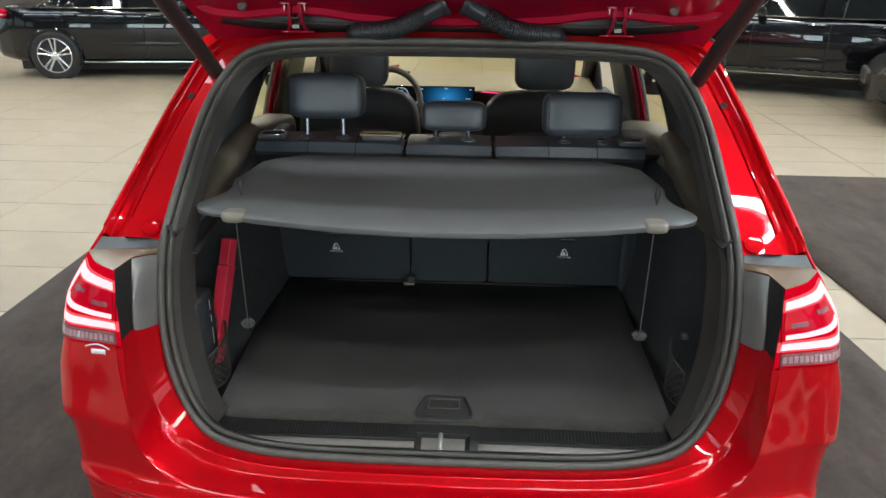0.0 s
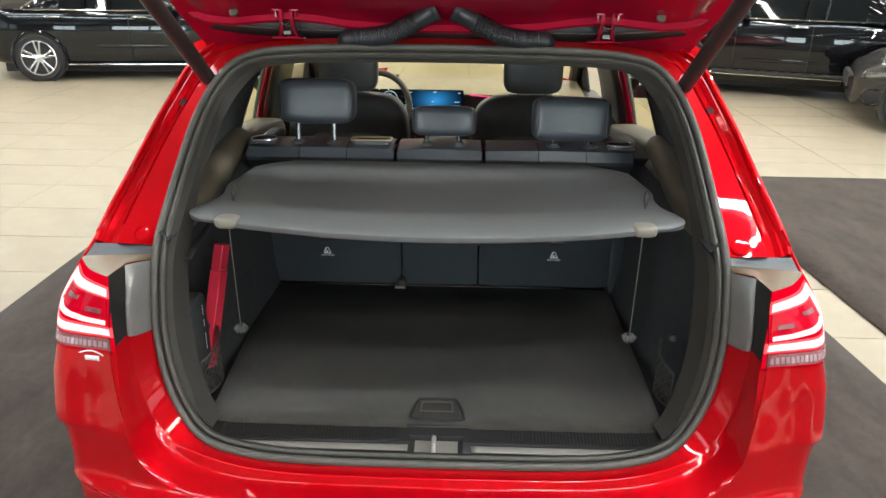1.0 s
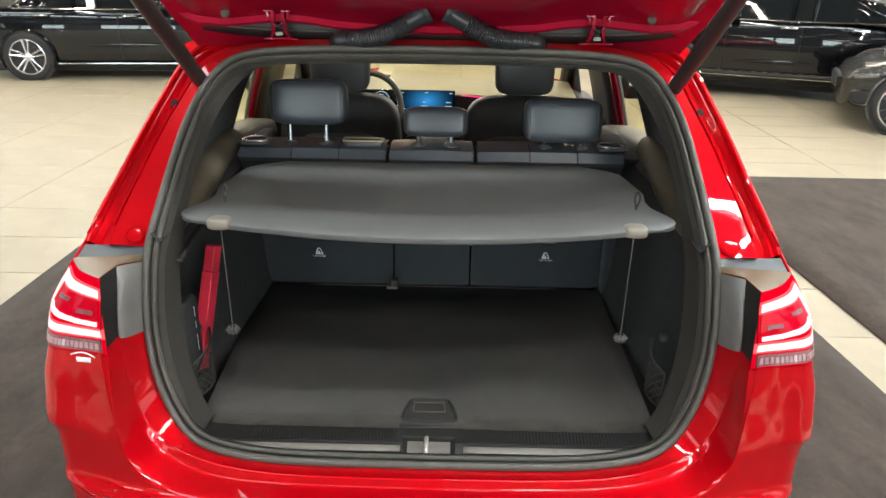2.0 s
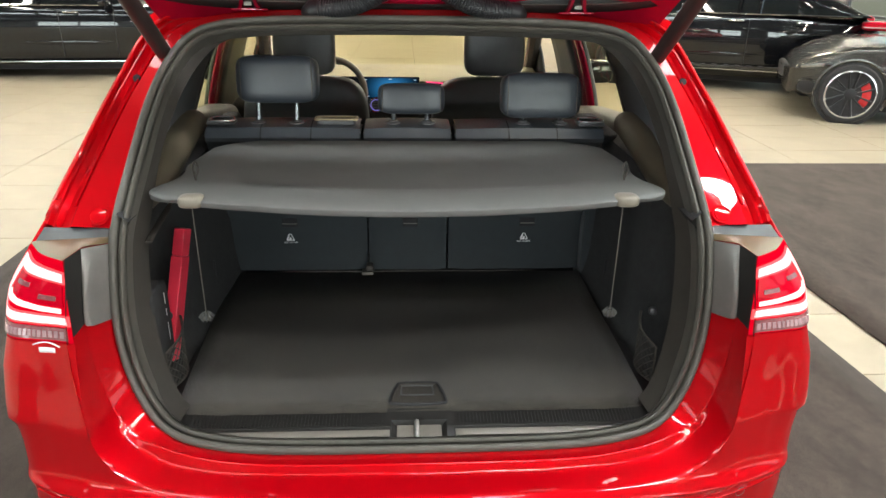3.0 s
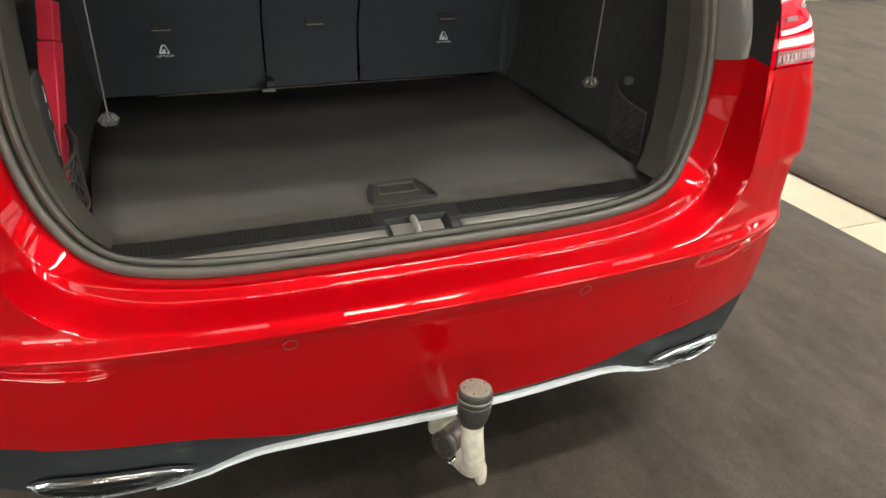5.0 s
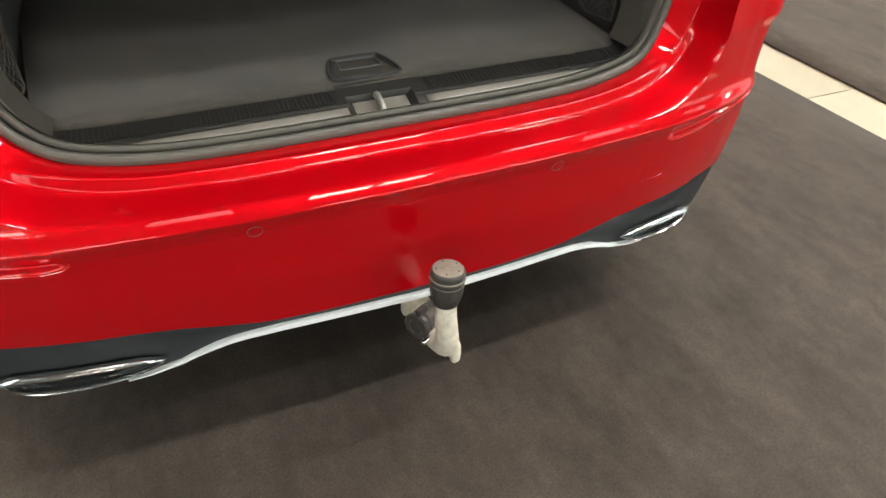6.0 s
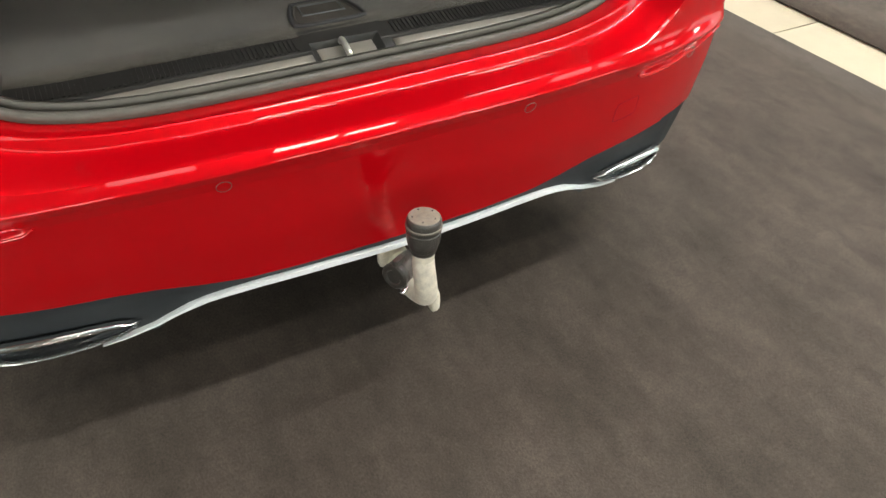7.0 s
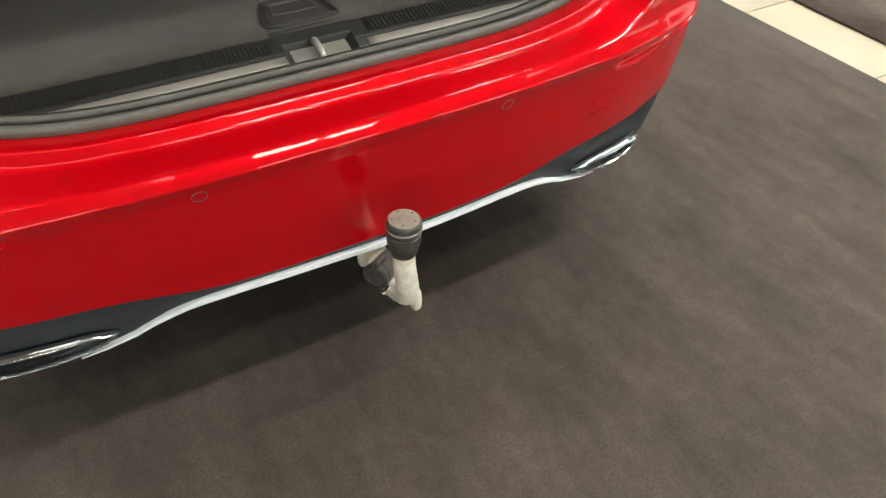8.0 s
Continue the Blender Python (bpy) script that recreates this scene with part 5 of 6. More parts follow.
# ---- front cabin ----
def front_seat(xc):
    st = part("front_seat", pillow_bm(xc, 4.20, 0.93, 0.54, 0.17, 0.68, 0.42, 32, 18), M_SEATLIT, car, "black leather front seat")
    part("seat_shell", pillow_bm(xc, 4.13, 0.86, 0.40, 0.08, 0.50, 0.4, 24, 14), M_SEATLIT, st)
    part("seat_cushion", pillow_bm(xc, 4.50, 0.58, 0.52, 0.52, 0.16, 0.4, 24, 12), M_SEATLIT, st)
    part("headrest", pillow_bm(xc, 4.22, 1.380, 0.258, 0.11, 0.21, 0.4, 28, 14), M_SEATLIT, st)
    for s in (-0.06, 0.06):
        part("post", tube_bm([(xc + s, 4.22, 1.2), (xc + s, 4.22, 1.32)], 0.007, 10), M_CHROME, st)


front_seat(-0.452)
front_seat(0.356)
def dash_sheet(prof):
    return grid_bm([[Vector((x - 0.05, y - 0.07 * (x / 0.75) ** 2, z)) for x in np.linspace(-0.76, 0.80, 17)] for y, z in prof])


# base brightened towards beige for the reflection on the dashboard top
M_DASH = mat("dash_leatherette", (0.25, 0.205, 0.115), 0.6, var=0.12, scale=20, bump=0.3, bscale=300)
dash = part("dashboard", dash_sheet(((5.215, 1.086), (5.21, 1.096), (5.24, 1.106), (5.34, 1.116), (5.46, 1.130), (5.58, 1.142), (5.64, 1.125), (5.72, 1.07))), M_DASH, car, "beige soft-grained dashboard", angle=60)
part("dash_front", dash_sheet(((5.24, 0.55), (5.17, 0.80), (5.15, 0.90), (5.155, 0.97), (5.165, 0.985), (5.218, 1.005), (5.222, 1.09))), M_TRIM, dash, "black lower dashboard", angle=50)
part("centre_speaker", pillow_bm(-0.40, 5.57, 1.146, 0.10, 0.05, 0.014, 0.5, 16, 8), M_TRIM, dash, "dark sensor cover on the dashboard")
part("ambient_strip", tube_bm([(0.094, 5.203, 1.094), (0.255, 5.195, 1.083), (0.55, 5.14, 1.075)], 0.003, 6), glow("ambient_light", (1.0, 0.05, 0.22), 1.4), dash, "thin pink ambient light line")
M_BLUE = glow("screen_blue", (0.03, 0.22, 0.5), 0.8)
M_NIGHT = mat("screen_black", (0.006, 0.008, 0.012), 0.15, var=0.05)
M_UI = glow("screen_print", (0.6, 0.8, 0.95), 0.55)
scr = part("display_screen", box_bm(-0.62, 0.056, 5.19, 5.205, 1.000, 1.122), M_NIGHT, dash, "wide black display with blue menu", bevel=0.006)
nt = M_BLUE.node_tree
gt, gc = nt.nodes.new("ShaderNodeTexGradient"), nt.nodes.new("ShaderNodeTexCoord")
gt.gradient_type = "QUADRATIC_SPHERE"
gm, gs = nt.nodes.new("ShaderNodeMapping"), nt.nodes.new("ShaderNodeMath")
gm.inputs["Location"].default_value, gm.inputs["Scale"].default_value = (0.562, 0.0, -8.067), (5.3, 0.0, 7.6)
gs.operation, gs.inputs[1].default_value = "MULTIPLY", 1.2
nt.links.new(gc.outputs["Object"], gm.inputs[0])
nt.links.new(gm.outputs[0], gt.inputs[0])
nt.links.new(gt.outputs["Fac"], gs.inputs[0])
nt.links.new(gs.outputs[0], nt.nodes["Principled BSDF"].inputs["Emission Strength"])
nt.nodes["Principled BSDF"].inputs["Base Color"].default_value = (0.003, 0.006, 0.012, 1)
part("menu_glow", box_bm(-0.262, 0.045, 5.187, 5.1885, 1.006, 1.117), M_BLUE, scr, "blue glow of the menu", smooth=False)
for x, z, w in ((-0.185, 1.224, 0.02), (-0.075, 1.228, 0.015), (0.03, 1.224, 0.012), (-0.19, 1.165, 0.028), (-0.085, 1.168, 0.010), (0.02, 1.168, 0.022), (-0.19, 1.145, 0.035), (-0.085, 1.145, 0.03), (0.02, 1.145, 0.03), (-0.175, 1.125, 0.015), (-0.085, 1.125, 0.02), (0.025, 1.125, 0.018)):
    xm, zm = -0.106 + (x + 0.0725) * 1.33, 1.0615 + (z - 1.1755) * 0.93
    part("menu_mark", box_bm(xm - w * 0.66, xm + w * 0.66, 5.1835, 5.1855, zm - 0.0022, zm + 0.0022), M_UI, scr, smooth=False)
for xg in (-0.373, -0.56):
    part("dial_ring", tube_bm([(xg + 0.046 * math.cos(a), 5.187, 1.066 + 0.046 * math.sin(a)) for a in [2 * math.pi * k / 28 for k in range(28)]], 0.0018, 5, closed=True), M_UI, scr)
    part("dial_face", lathe_bm([(0.030, 0.0), (0.029, 0.001)], Matrix.Translation((xg, 5.1885, 1.066)) @ Euler((radians(90), 0, 0)).to_matrix().to_4x4(), 20), glow("dial_blue", (0.05, 0.22, 0.45), 0.3), scr)
    for dz, w in ((0.030, 0.012), (0.012, 0.02), (-0.004, 0.014), (-0.020, 0.010)):
        part("dial_mark", box_bm(xg - w, xg + w, 5.184, 5.186, 1.066 + dz - 0.002, 1.066 + dz + 0.002), M_UI, scr, smooth=False)
whl = part("steering_wheel", tube_bm([(-0.43 + 0.185 * math.cos(a), 5.0 + 0.06 * math.sin(a), 1.06 + 0.175 * math.sin(a)) for a in [2 * math.pi * k / 40 for k in range(40)]], 0.017, 10, closed=True), M_WHEELLIT, car, "leather steering wheel with silver spokes, warm light in its colour")
part("wheel_hub", pillow_bm(-0.43, 5.03, 1.045, 0.17, 0.06, 0.12, 0.6, 20, 10), M_WHEELLIT, whl)
for q in (-1, 1):
    part("spoke", tube_bm([(-0.43 + q * 0.07, 5.02, 1.045), (-0.43 + q * 0.12, 5.01, 1.038), (-0.43 + q * 0.178, 5.0, 1.05)], [0.020, 0.017, 0.013], 10), M_RIM, whl, "silver spoke")
part("gear_stalk", tube_bm(cr([(-0.48, 5.05, 1.06), (-0.475, 5.03, 1.10), (-0.47, 5.02, 1.115)], 4), 0.007, 8), M_CHROME, whl, "small bright stalk")
part("centre_console", pillow_bm(-0.05, 4.78, 0.76, 0.24, 0.6, 0.30, 0.4, 20, 12), M_TRIM, car, "dark centre console")
M_VENTLIT = glow("vent_ambient_light", (0.32, 0.25, 0.9), 0.5)
for xv in (-0.19, -0.072, 0.046):
    vr = part("air_vent", tube_bm([(xv + 0.040 * math.cos(a), 5.138, 0.972 + 0.040 * math.sin(a)) for a in [2 * math.pi * k / 24 for k in range(24)]], 0.0075, 8, closed=True), M_CHROME, dash, "round chrome air vent")
    part("vent_glow", tube_bm([(xv + 0.031 * math.cos(a), 5.142, 0.972 + 0.031 * math.sin(a)) for a in [2 * math.pi * k / 24 for k in range(24)]], 0.0025, 6, closed=True), M_VENTLIT, vr, "thin violet light ring")
    for q in (-0.014, 0.0, 0.014):
        part("vent_blade", box_bm(xv - 0.028, xv + 0.028, 5.140, 5.146, 0.972 + q - 0.002, 0.972 + q + 0.002), M_SATIN, vr, smooth=False)
for xa, xb in ((-0.222, -0.108), (0.0, 0.096)):
    part("switch_rim", tube_bm(cr([(xa, 5.135, 0.850), (xa + 0.012, 5.135, 0.866), (xb - 0.012, 5.135, 0.866), (xb, 5.135, 0.850), (xb - 0.012, 5.135, 0.836), (xa + 0.012, 5.135, 0.836)], 4, closed=True), 0.006, 8, closed=True), M_CHROME, dash, "chrome rim of a switch bank")

# ---- tailgate, hinges, struts ----
HY, HZ = 3.20, 1.63


def tg(x, s, d):
    """A point of the open tailgate: s metres from the hinge line along it, d metres below its upper face."""
    a = radians(46)
    c = 0.10 * s * s
    return Vector((x, HY - s * math.cos(a) + d * math.sin(a) * 0.3, HZ + 0.03 + s * math.sin(a) - d + c * 0.2))


tailgate = part("tailgate", grid_bm([[tg(x * w, s, 0.0 + 0.05 * (x / 0.8) ** 2) for x in np.linspace(-1, 1, 17)] for s, w in ((-0.06, 0.70), (0.1, 0.74), (0.16, 0.755), (0.3, 0.78), (0.48, 0.79), (0.66, 0.80), (0.8, 0.80), (1.0, 0.76), (1.12, 0.68))], keep=lambda c, i, j: not (2 <= i < 5 and 2 <= j < 14)), M_RED, car, "raised glossy red tailgate")
part("rear_window", grid_bm([[tg(x * w, s, 0.012 + 0.05 * (x / 0.8) ** 2) for x in np.linspace(-0.77, 0.77, 13)] for s, w in ((0.15, 0.755), (0.3, 0.78), (0.48, 0.79), (0.67, 0.80))]), pane_mat("tailgate_glass", (0.24, 0.27, 0.27), 0.06), tailgate, "tinted rear window in the tailgate").visible_shadow = False
# extra sheet in the darker red, so the tailgate's underside looks shaded
part("inner_skin", grid_bm([[tg(x * w, s, 0.022 + 0.05 * (x / 0.8) ** 2) for x in np.linspace(-1, 1, 17)] for s, w in ((-0.04, 0.695), (0.1, 0.735), (0.15, 0.75), (0.3, 0.775), (0.48, 0.785), (0.66, 0.795), (0.8, 0.79))], keep=lambda c, i, j: not (2 <= i < 5 and 2 <= j < 14)), M_REDDARK, tailgate, "red painted inside of the tailgate")
LB_X, LB_Z = [0, 0.15, 0.28, 0.36, 0.44, 0.52, 0.60, 0.68, 0.72, 0.745], [1.622, 1.624, 1.632, 1.644, 1.650, 1.642, 1.634, 1.642, 1.660, 1.69]
inner_rows = []
for dy, dz in ((0.035, 0.012), (0.006, 0.0), (0.0, 0.006), (0.002, 0.022), (-0.006, 0.030), (-0.04, 0.052), (-0.10, 0.086), (-0.16, 0.13)):
    inner_rows.append([Vector((x, 3.12 + dy, lerp(LB_X, LB_Z, abs(x)) + dz)) for x in np.linspace(-0.745, 0.745, 61)])
part("inner_frame", grid_bm(inner_rows), M_REDDARK, tailgate, "red painted inner edge of the tailgate", solid=0.004, angle=50)
part("gap_cover", grid_bm([[Vector((x, y, z + 0.03 * (x / 0.72) ** 6)) for x in np.linspace(-0.72, 0.72, 25)] for y, z in ((3.17, 1.602), (3.16, 1.622), (3.155, 1.66))]), M_SILLBLACK, tailgate, "dark rubber cover in the hinge gap", solid=0.003)
part("gap_line", tube_bm([(x, 3.156, 1.623 + 0.03 * (x / 0.72) ** 6) for x in np.linspace(-0.71, 0.71, 25)], 0.002, 6), M_STEEL, tailgate)
part("tailgate_lining", grid_bm([[tg(x, s, 0.075) for x in np.linspace(-0.74, 0.74, 9)] for s in (0.70, 0.9, 1.1)]), M_TRIM, tailgate, "black inner tailgate lining", solid=0.01)
for s0 in (-1, 1):
    part("window_lining", grid_bm([[tg(x * s0, s, 0.06) for x in (0.60, 0.66, 0.72)] for s in (0.14, 0.4, 0.70)]), M_TRIM, tailgate, solid=0.01)
for s in (-1, 1):
    part("bolt_cover", lathe_bm([(0.013, 0), (0.012, 0.006), (0.004, 0.008)], Matrix.Translation((s * 0.585, 3.094, 1.672)) @ Euler((radians(60), 0, 0)).to_matrix().to_4x4(), 16), M_STEEL, tailgate, "round pale bolt cover")
    hx = s * 0.445
    hg_ = part("hinge", box_bm(hx - 0.030, hx + 0.030, 3.128, 3.172, 1.600, 1.608), M_REDDARK, car, "red painted tailgate hinge", bevel=0.003)
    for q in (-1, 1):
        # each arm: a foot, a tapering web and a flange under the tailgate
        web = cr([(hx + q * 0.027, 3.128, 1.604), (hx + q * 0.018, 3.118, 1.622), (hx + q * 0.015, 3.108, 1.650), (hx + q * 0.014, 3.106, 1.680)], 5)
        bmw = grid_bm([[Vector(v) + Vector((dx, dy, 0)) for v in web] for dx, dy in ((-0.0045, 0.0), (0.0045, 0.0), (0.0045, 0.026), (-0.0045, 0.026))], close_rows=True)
        part("hinge_arm", bmw, M_REDDARK, hg_, angle=40)
        part("hinge_foot", pillow_bm(hx + q * 0.034, 3.135, 1.6035, 0.030, 0.020, 0.007, 0.6, 16, 8), M_REDDARK, hg_)
        part("hinge_flange", box_bm(*sorted((hx + q * 0.012, hx + q * 0.037)), 3.098, 3.128, 1.678, 1.6825), M_REDDARK, hg_, bevel=0.0015)
        part("hinge_bolt", lathe_bm([(0.0045, 0), (0.0045, 0.014), (0.002, 0.016)], Matrix.Translation((hx + q * 0.028, 3.106, 1.662)), 8), M_REDDARK, hg_)
    part("hinge_pin", tube_bm(cr([(hx - 0.012, 3.104, 1.650), (hx - 0.007, 3.100, 1.643), (hx + 0.007, 3.100, 1.643), (hx + 0.012, 3.104, 1.650)], 5), 0.0024, 8), M_CHROME, hg_, "bright hinge pin clip")
    part("hinge_tag", box_bm(hx - 0.010, hx + 0.010, 3.112, 3.115, 1.614, 1.624), M_STEEL, hg_, "small pale tag on the hinge", smooth=False)
    # cable hose: flared foot, ribbed middle, smooth elbow with a collar
    path = cr([(s * 0.300, 3.135, 1.594), (s * 0.262, 3.118, 1.606), (s * 0.205, 3.098, 1.612), (s * 0.150, 3.084, 1.624), (s * 0.098, 3.074, 1.648), (s * 0.054, 3.068, 1.671), (s * 0.026, 3.070, 1.688)], 16)
    rad = []
    for i in range(len(path)):
        t = i / (len(path) - 1)
        base_r = lerp([0, 0.12, 0.24, 0.75, 0.9, 0.93, 1.0], [0.014, 0.028, 0.0240, 0.0240, 0.0265, 0.031, 0.032], t)
        rad.append(base_r + (0.0026 * (i % 2 == 0) if 0.2 < t < 0.74 else 0.0))
    part("cable_hose", tube_bm(path, rad, 18), M_HOSE, car, "ribbed black cable hose", angle=35)
    # gas strut
    st = part("tailgate_strut", tube_bm([(s * 0.657, 3.055, 1.49), (s * 0.662, 2.72, 1.735), (s * 0.666, 2.52, 1.88)], 0.021, 14), mat("strut_brown_black", (0.028, 0.018, 0.016), 0.45, var=0.15), car, "thick dark tailgate strut")
    part("strut_rod", tube_bm([(s * 0.666, 2.52, 1.88), (s * 0.67, 2.40, 1.967)], 0.008, 8), M_STEEL, st)
    part("strut_foot", tube_bm([(s * 0.657, 3.05, 1.494), (s * 0.652, 3.09, 1.468)], 0.014, 10), M_CHROME, st)
    part("ball_boot", tube_bm([(s * (0.612 + 0.0014 * q), 3.100 - 0.0018 * q, 1.537 - 0.0034 * q) for q in range(16)], [0.006] + [0.012 + 0.0042 * (q % 2) for q in range(14)] + [0.006], 14), M_SEAL, st, "ribbed rubber boot", angle=80)
    # rubber stop on the frame, plug hole
    part("rubber_stop", lathe_bm([(0.024, 0), (0.0235, 0.0025), (0.021, 0.0025), (0.020, 0.001), (0.018, 0.0035), (0.010, 0.0042), (0.002, 0.0044)], Matrix.Translation((s * 0.739, 2.6885, 1.1705)) @ Euler((radians(45), 0, 0)).to_matrix().to_4x4(), 20), M_RED, car, "round red rubber stop")
    part("plug_hole", lathe_bm([(0.010, -0.004), (0.010, 0.002)], Matrix.Translation((s * 0.733, 3.033, 1.434)) @ Euler((radians(60), 0, 0)).to_matrix().to_4x4(), 14), M_DARK, car)


# ---- wheels ----
def wheel(parent, x, y, r, axis, rim_mat, spokes, width=0.22, caliper=False, rr=0.70, fan=0.10, thick=0.016):
    """axis: +1 or -1, the side of the car, along local x."""
    m = Matrix.Translation((x, y, r)) @ Euler((0, radians(90 * axis), 0)).to_matrix().to_4x4()
    w = width / 2
    tyre = part("wheel", lathe_bm([(r * rr, -w), (r * 0.93, -w), (r, -w * 0.7), (r, w * 0.7), (r * 0.985, w * 0.85), (r * 0.95, w * 0.96), (r * 0.9, w), (r * (rr + 0.04), w), (r * rr, w * 0.8), (r * (rr - 0.01), -w * 0.3)], m, 48), M_TYRE, parent, "black tyre on an alloy rim", angle=30)
    part("rim_ring", lathe_bm([(r * (rr + 0.02), w * 0.55), (r * (rr + 0.02), w * 0.95), (r * (rr - 0.03), w * 0.98), (r * (rr - 0.05), w * 0.6), (r * (rr - 0.06), w * 0.3)], m, 48), M_RIM, tyre)
    part("brake_disc", lathe_bm([(r * 0.52, w * 0.60), (r * 0.52, w * 0.69), (0.05, w * 0.69)], m, 30), M_RIMDARK, tyre)
    part("barrel", lathe_bm([(r * (rr - 0.01), -w * 0.5), (r * (rr - 0.04), -w * 0.4), (0.02, -w * 0.4)], m, 30), M_DARK, tyre)
    for k in range(spokes):
        a = math.pi + 2 * math.pi * k / spokes
        for da in (-fan, fan):
            q = m @ Matrix.Rotation(a, 4, "Z")
            p0, p1 = Vector((r * 0.12, da * 0.30 * r, w * 0.72)), Vector((r * rr * math.cos(da * 1.3), r * rr * math.sin(da * 1.3), w * 0.88))
            part("spoke", tube_bm([q @ p0, q @ (p0 * 0.5 + p1 * 0.5), q @ p1], thick, 6), rim_mat, tyre)
    part("hub_cap", lathe_bm([(r * 0.2, w * 0.5), (r * 0.19, w * 0.85), (r * 0.1, w * 0.9)], m, 20), rim_mat, tyre)
    if caliper:
        arc = []
        for q in range(9):
            a = radians(-90 - 40 + 10 * q)
            arc.append([m @ Vector((r * k * math.cos(a), r * k * math.sin(a), z)) for k, z in ((0.38, w * 0.60), (0.38, w * 0.72), (0.42, w * 0.76), (0.62, w * 0.76), (0.66, w * 0.72), (0.66, w * 0.6))])
        part("brake_caliper", grid_bm(arc), M_REDCAL, tyre, "red brake caliper", solid=0.006)


for sx in (1, -1):
    for yy in (3.25, 5.95):
        wheel(car, sx * 0.80, yy, 0.325, sx, M_RIM, 5)


# ---- other cars ----
def show_car(name, label, L, Wd, Ht, paint, rim, where, turn, shape, spokes=5, chrome=True, caliper=False, wr=0.335, wb=(1.45, -1.45)):
    """A parked car, front towards local +y, about the origin; shape: (hood length, roof start, roof end, tail length) along y."""
    c = thing(name, (0, 0, 0), label, "car", "parked cars")
    hw = Wd / 2
    ya, yb = shape.get("ends", (L / 2, -L / 2))
    hood_z, belt, tail_z, nose_z = shape["hood"], shape["belt"], shape["tail"], shape["nose"]
    w0, r0, r1, t0 = shape["screen"], shape["roof0"], shape["roof1"], shape["back"]
    handles = shape.get("handles", ((r0 + r1) / 2 + 0.12, r1 + 0.05))
    ys = [ya, ya - 0.08, ya - 0.25, ya - 0.6, w0 + 0.4, w0, w0 - 0.6, r0 - 0.4, (r0 + r1) / 2, r1, t0, (t0 + yb) / 2, yb + 0.3, yb + 0.08, yb]
    rows = []
    for y in ys:
        e = min(1.0, (min(ya - y, y - yb) + 0.02) / 0.75)
        w = hw * (0.62 + 0.38 * math.sin(e * math.pi / 2))
        top = lerp([yb, yb + 0.3, t0, w0, ya - 0.6, ya - 0.08, ya], [tail_z - 0.25, tail_z, belt, belt, hood_z, nose_z, nose_z - 0.12], y)
        top = min(top, belt + 0.02)
        zb = 0.2 + 0.1 * (1 - e)
        half = [(0.86 * w, zb), (0.965 * w, zb + 0.07), (0.985 * w, 0.42), (0.978 * w, 0.50), (0.995 * w, 0.58), (1.0 * w, min(0.70, top - 0.30)), (1.0 * w, top - 0.235), (0.995 * w, top - 0.205), (0.986 * w, top - 0.17), (0.974 * w, top - 0.13), (0.960 * w, top - 0.085), (0.945 * w, top - 0.04), (0.925 * w, top - 0.008), (0.90 * w, top), (0.6 * w, top + 0.012), (0.0, top + 0.03)]
        rows.append([Vector((x, y, z)) for x, z in half] + [Vector((-x, y, z)) for x, z in half[-2::-1]])
    # rounded nose and tail
    for end, first, step in ((ya, True, 1), (yb, False, -1)):
        src = rows[0] if first else rows[-1]
        for grow, k in ((0.05, 0.84), (0.075, 0.55)):
            cap = [Vector((v.x * k, end + step * grow, 0.50 + (v.z - 0.50) * (0.45 + 0.5 * k))) for v in src]
            rows = [cap] + rows if first else rows + [cap]
    bm = grid_bm(rows)
    for r in (rows[0], rows[-1]):
        bm.faces.new([bm.verts.new(v) for v in r])
    part("body", bm, paint, c, angle=50)
    part("underbody", box_bm(-0.72 * hw, 0.72 * hw, yb + 0.35, ya - 0.35, 0.11, 0.24), M_DARK, c, smooth=False)
    gl_rows = []
    for y, z, wv in ((w0, belt, 0.93), (w0 * 0.55 + r0 * 0.45, belt + (Ht - belt) * 0.55, 0.86), (r0, Ht - 0.03, 0.74), ((r0 + r1) / 2, Ht, 0.74), (r1, Ht - 0.05, 0.72), (r1 * 0.5 + t0 * 0.5, (Ht + belt) / 2 + 0.03, 0.74), (t0, belt, 0.80)):
        a = wv * hw
        base = 0.94 * hw
        gl_rows.append([Vector((base, y, belt - 0.005)), Vector((base - (base - a) * 0.5, y, belt + (z - belt) * 0.5)), Vector((a, y, z - 0.02)), Vector((a * 0.8, y, z)), Vector((0, y, z + 0.015)), Vector((-a * 0.8, y, z)), Vector((-a, y, z - 0.02)), Vector((-base + (base - a) * 0.5, y, belt + (z - belt) * 0.5)), Vector((-base, y, belt - 0.005))])
    part("greenhouse_glass", grid_bm(gl_rows), M_DGLASS, c, "dark car windows", angle=40)
    part("roof", grid_bm([[v + Vector((0, 0, 0.006)) for v in r[2:7]] for r in gl_rows[2:5]]), paint, c, solid=0.004)
    # painted panels behind the last side window
    for s in (0, 1):
        cols = [0, 1, 2] if s == 0 else [8, 7, 6]
        out = Vector((0.005 if s == 0 else -0.005, 0, 0.004))
        qa = [gl_rows[4][k].lerp(gl_rows[5][k], 0.55) + out for k in cols]
        qb = [gl_rows[5][k].lerp(gl_rows[6][k], 0.35) + out for k in cols]
        qc = [gl_rows[6][k] + out for k in cols]
        part("rear_quarter", grid_bm([qa, qb, qc]), paint, c, solid=0.003)
    trimm = M_CHROME if chrome else M_DARK
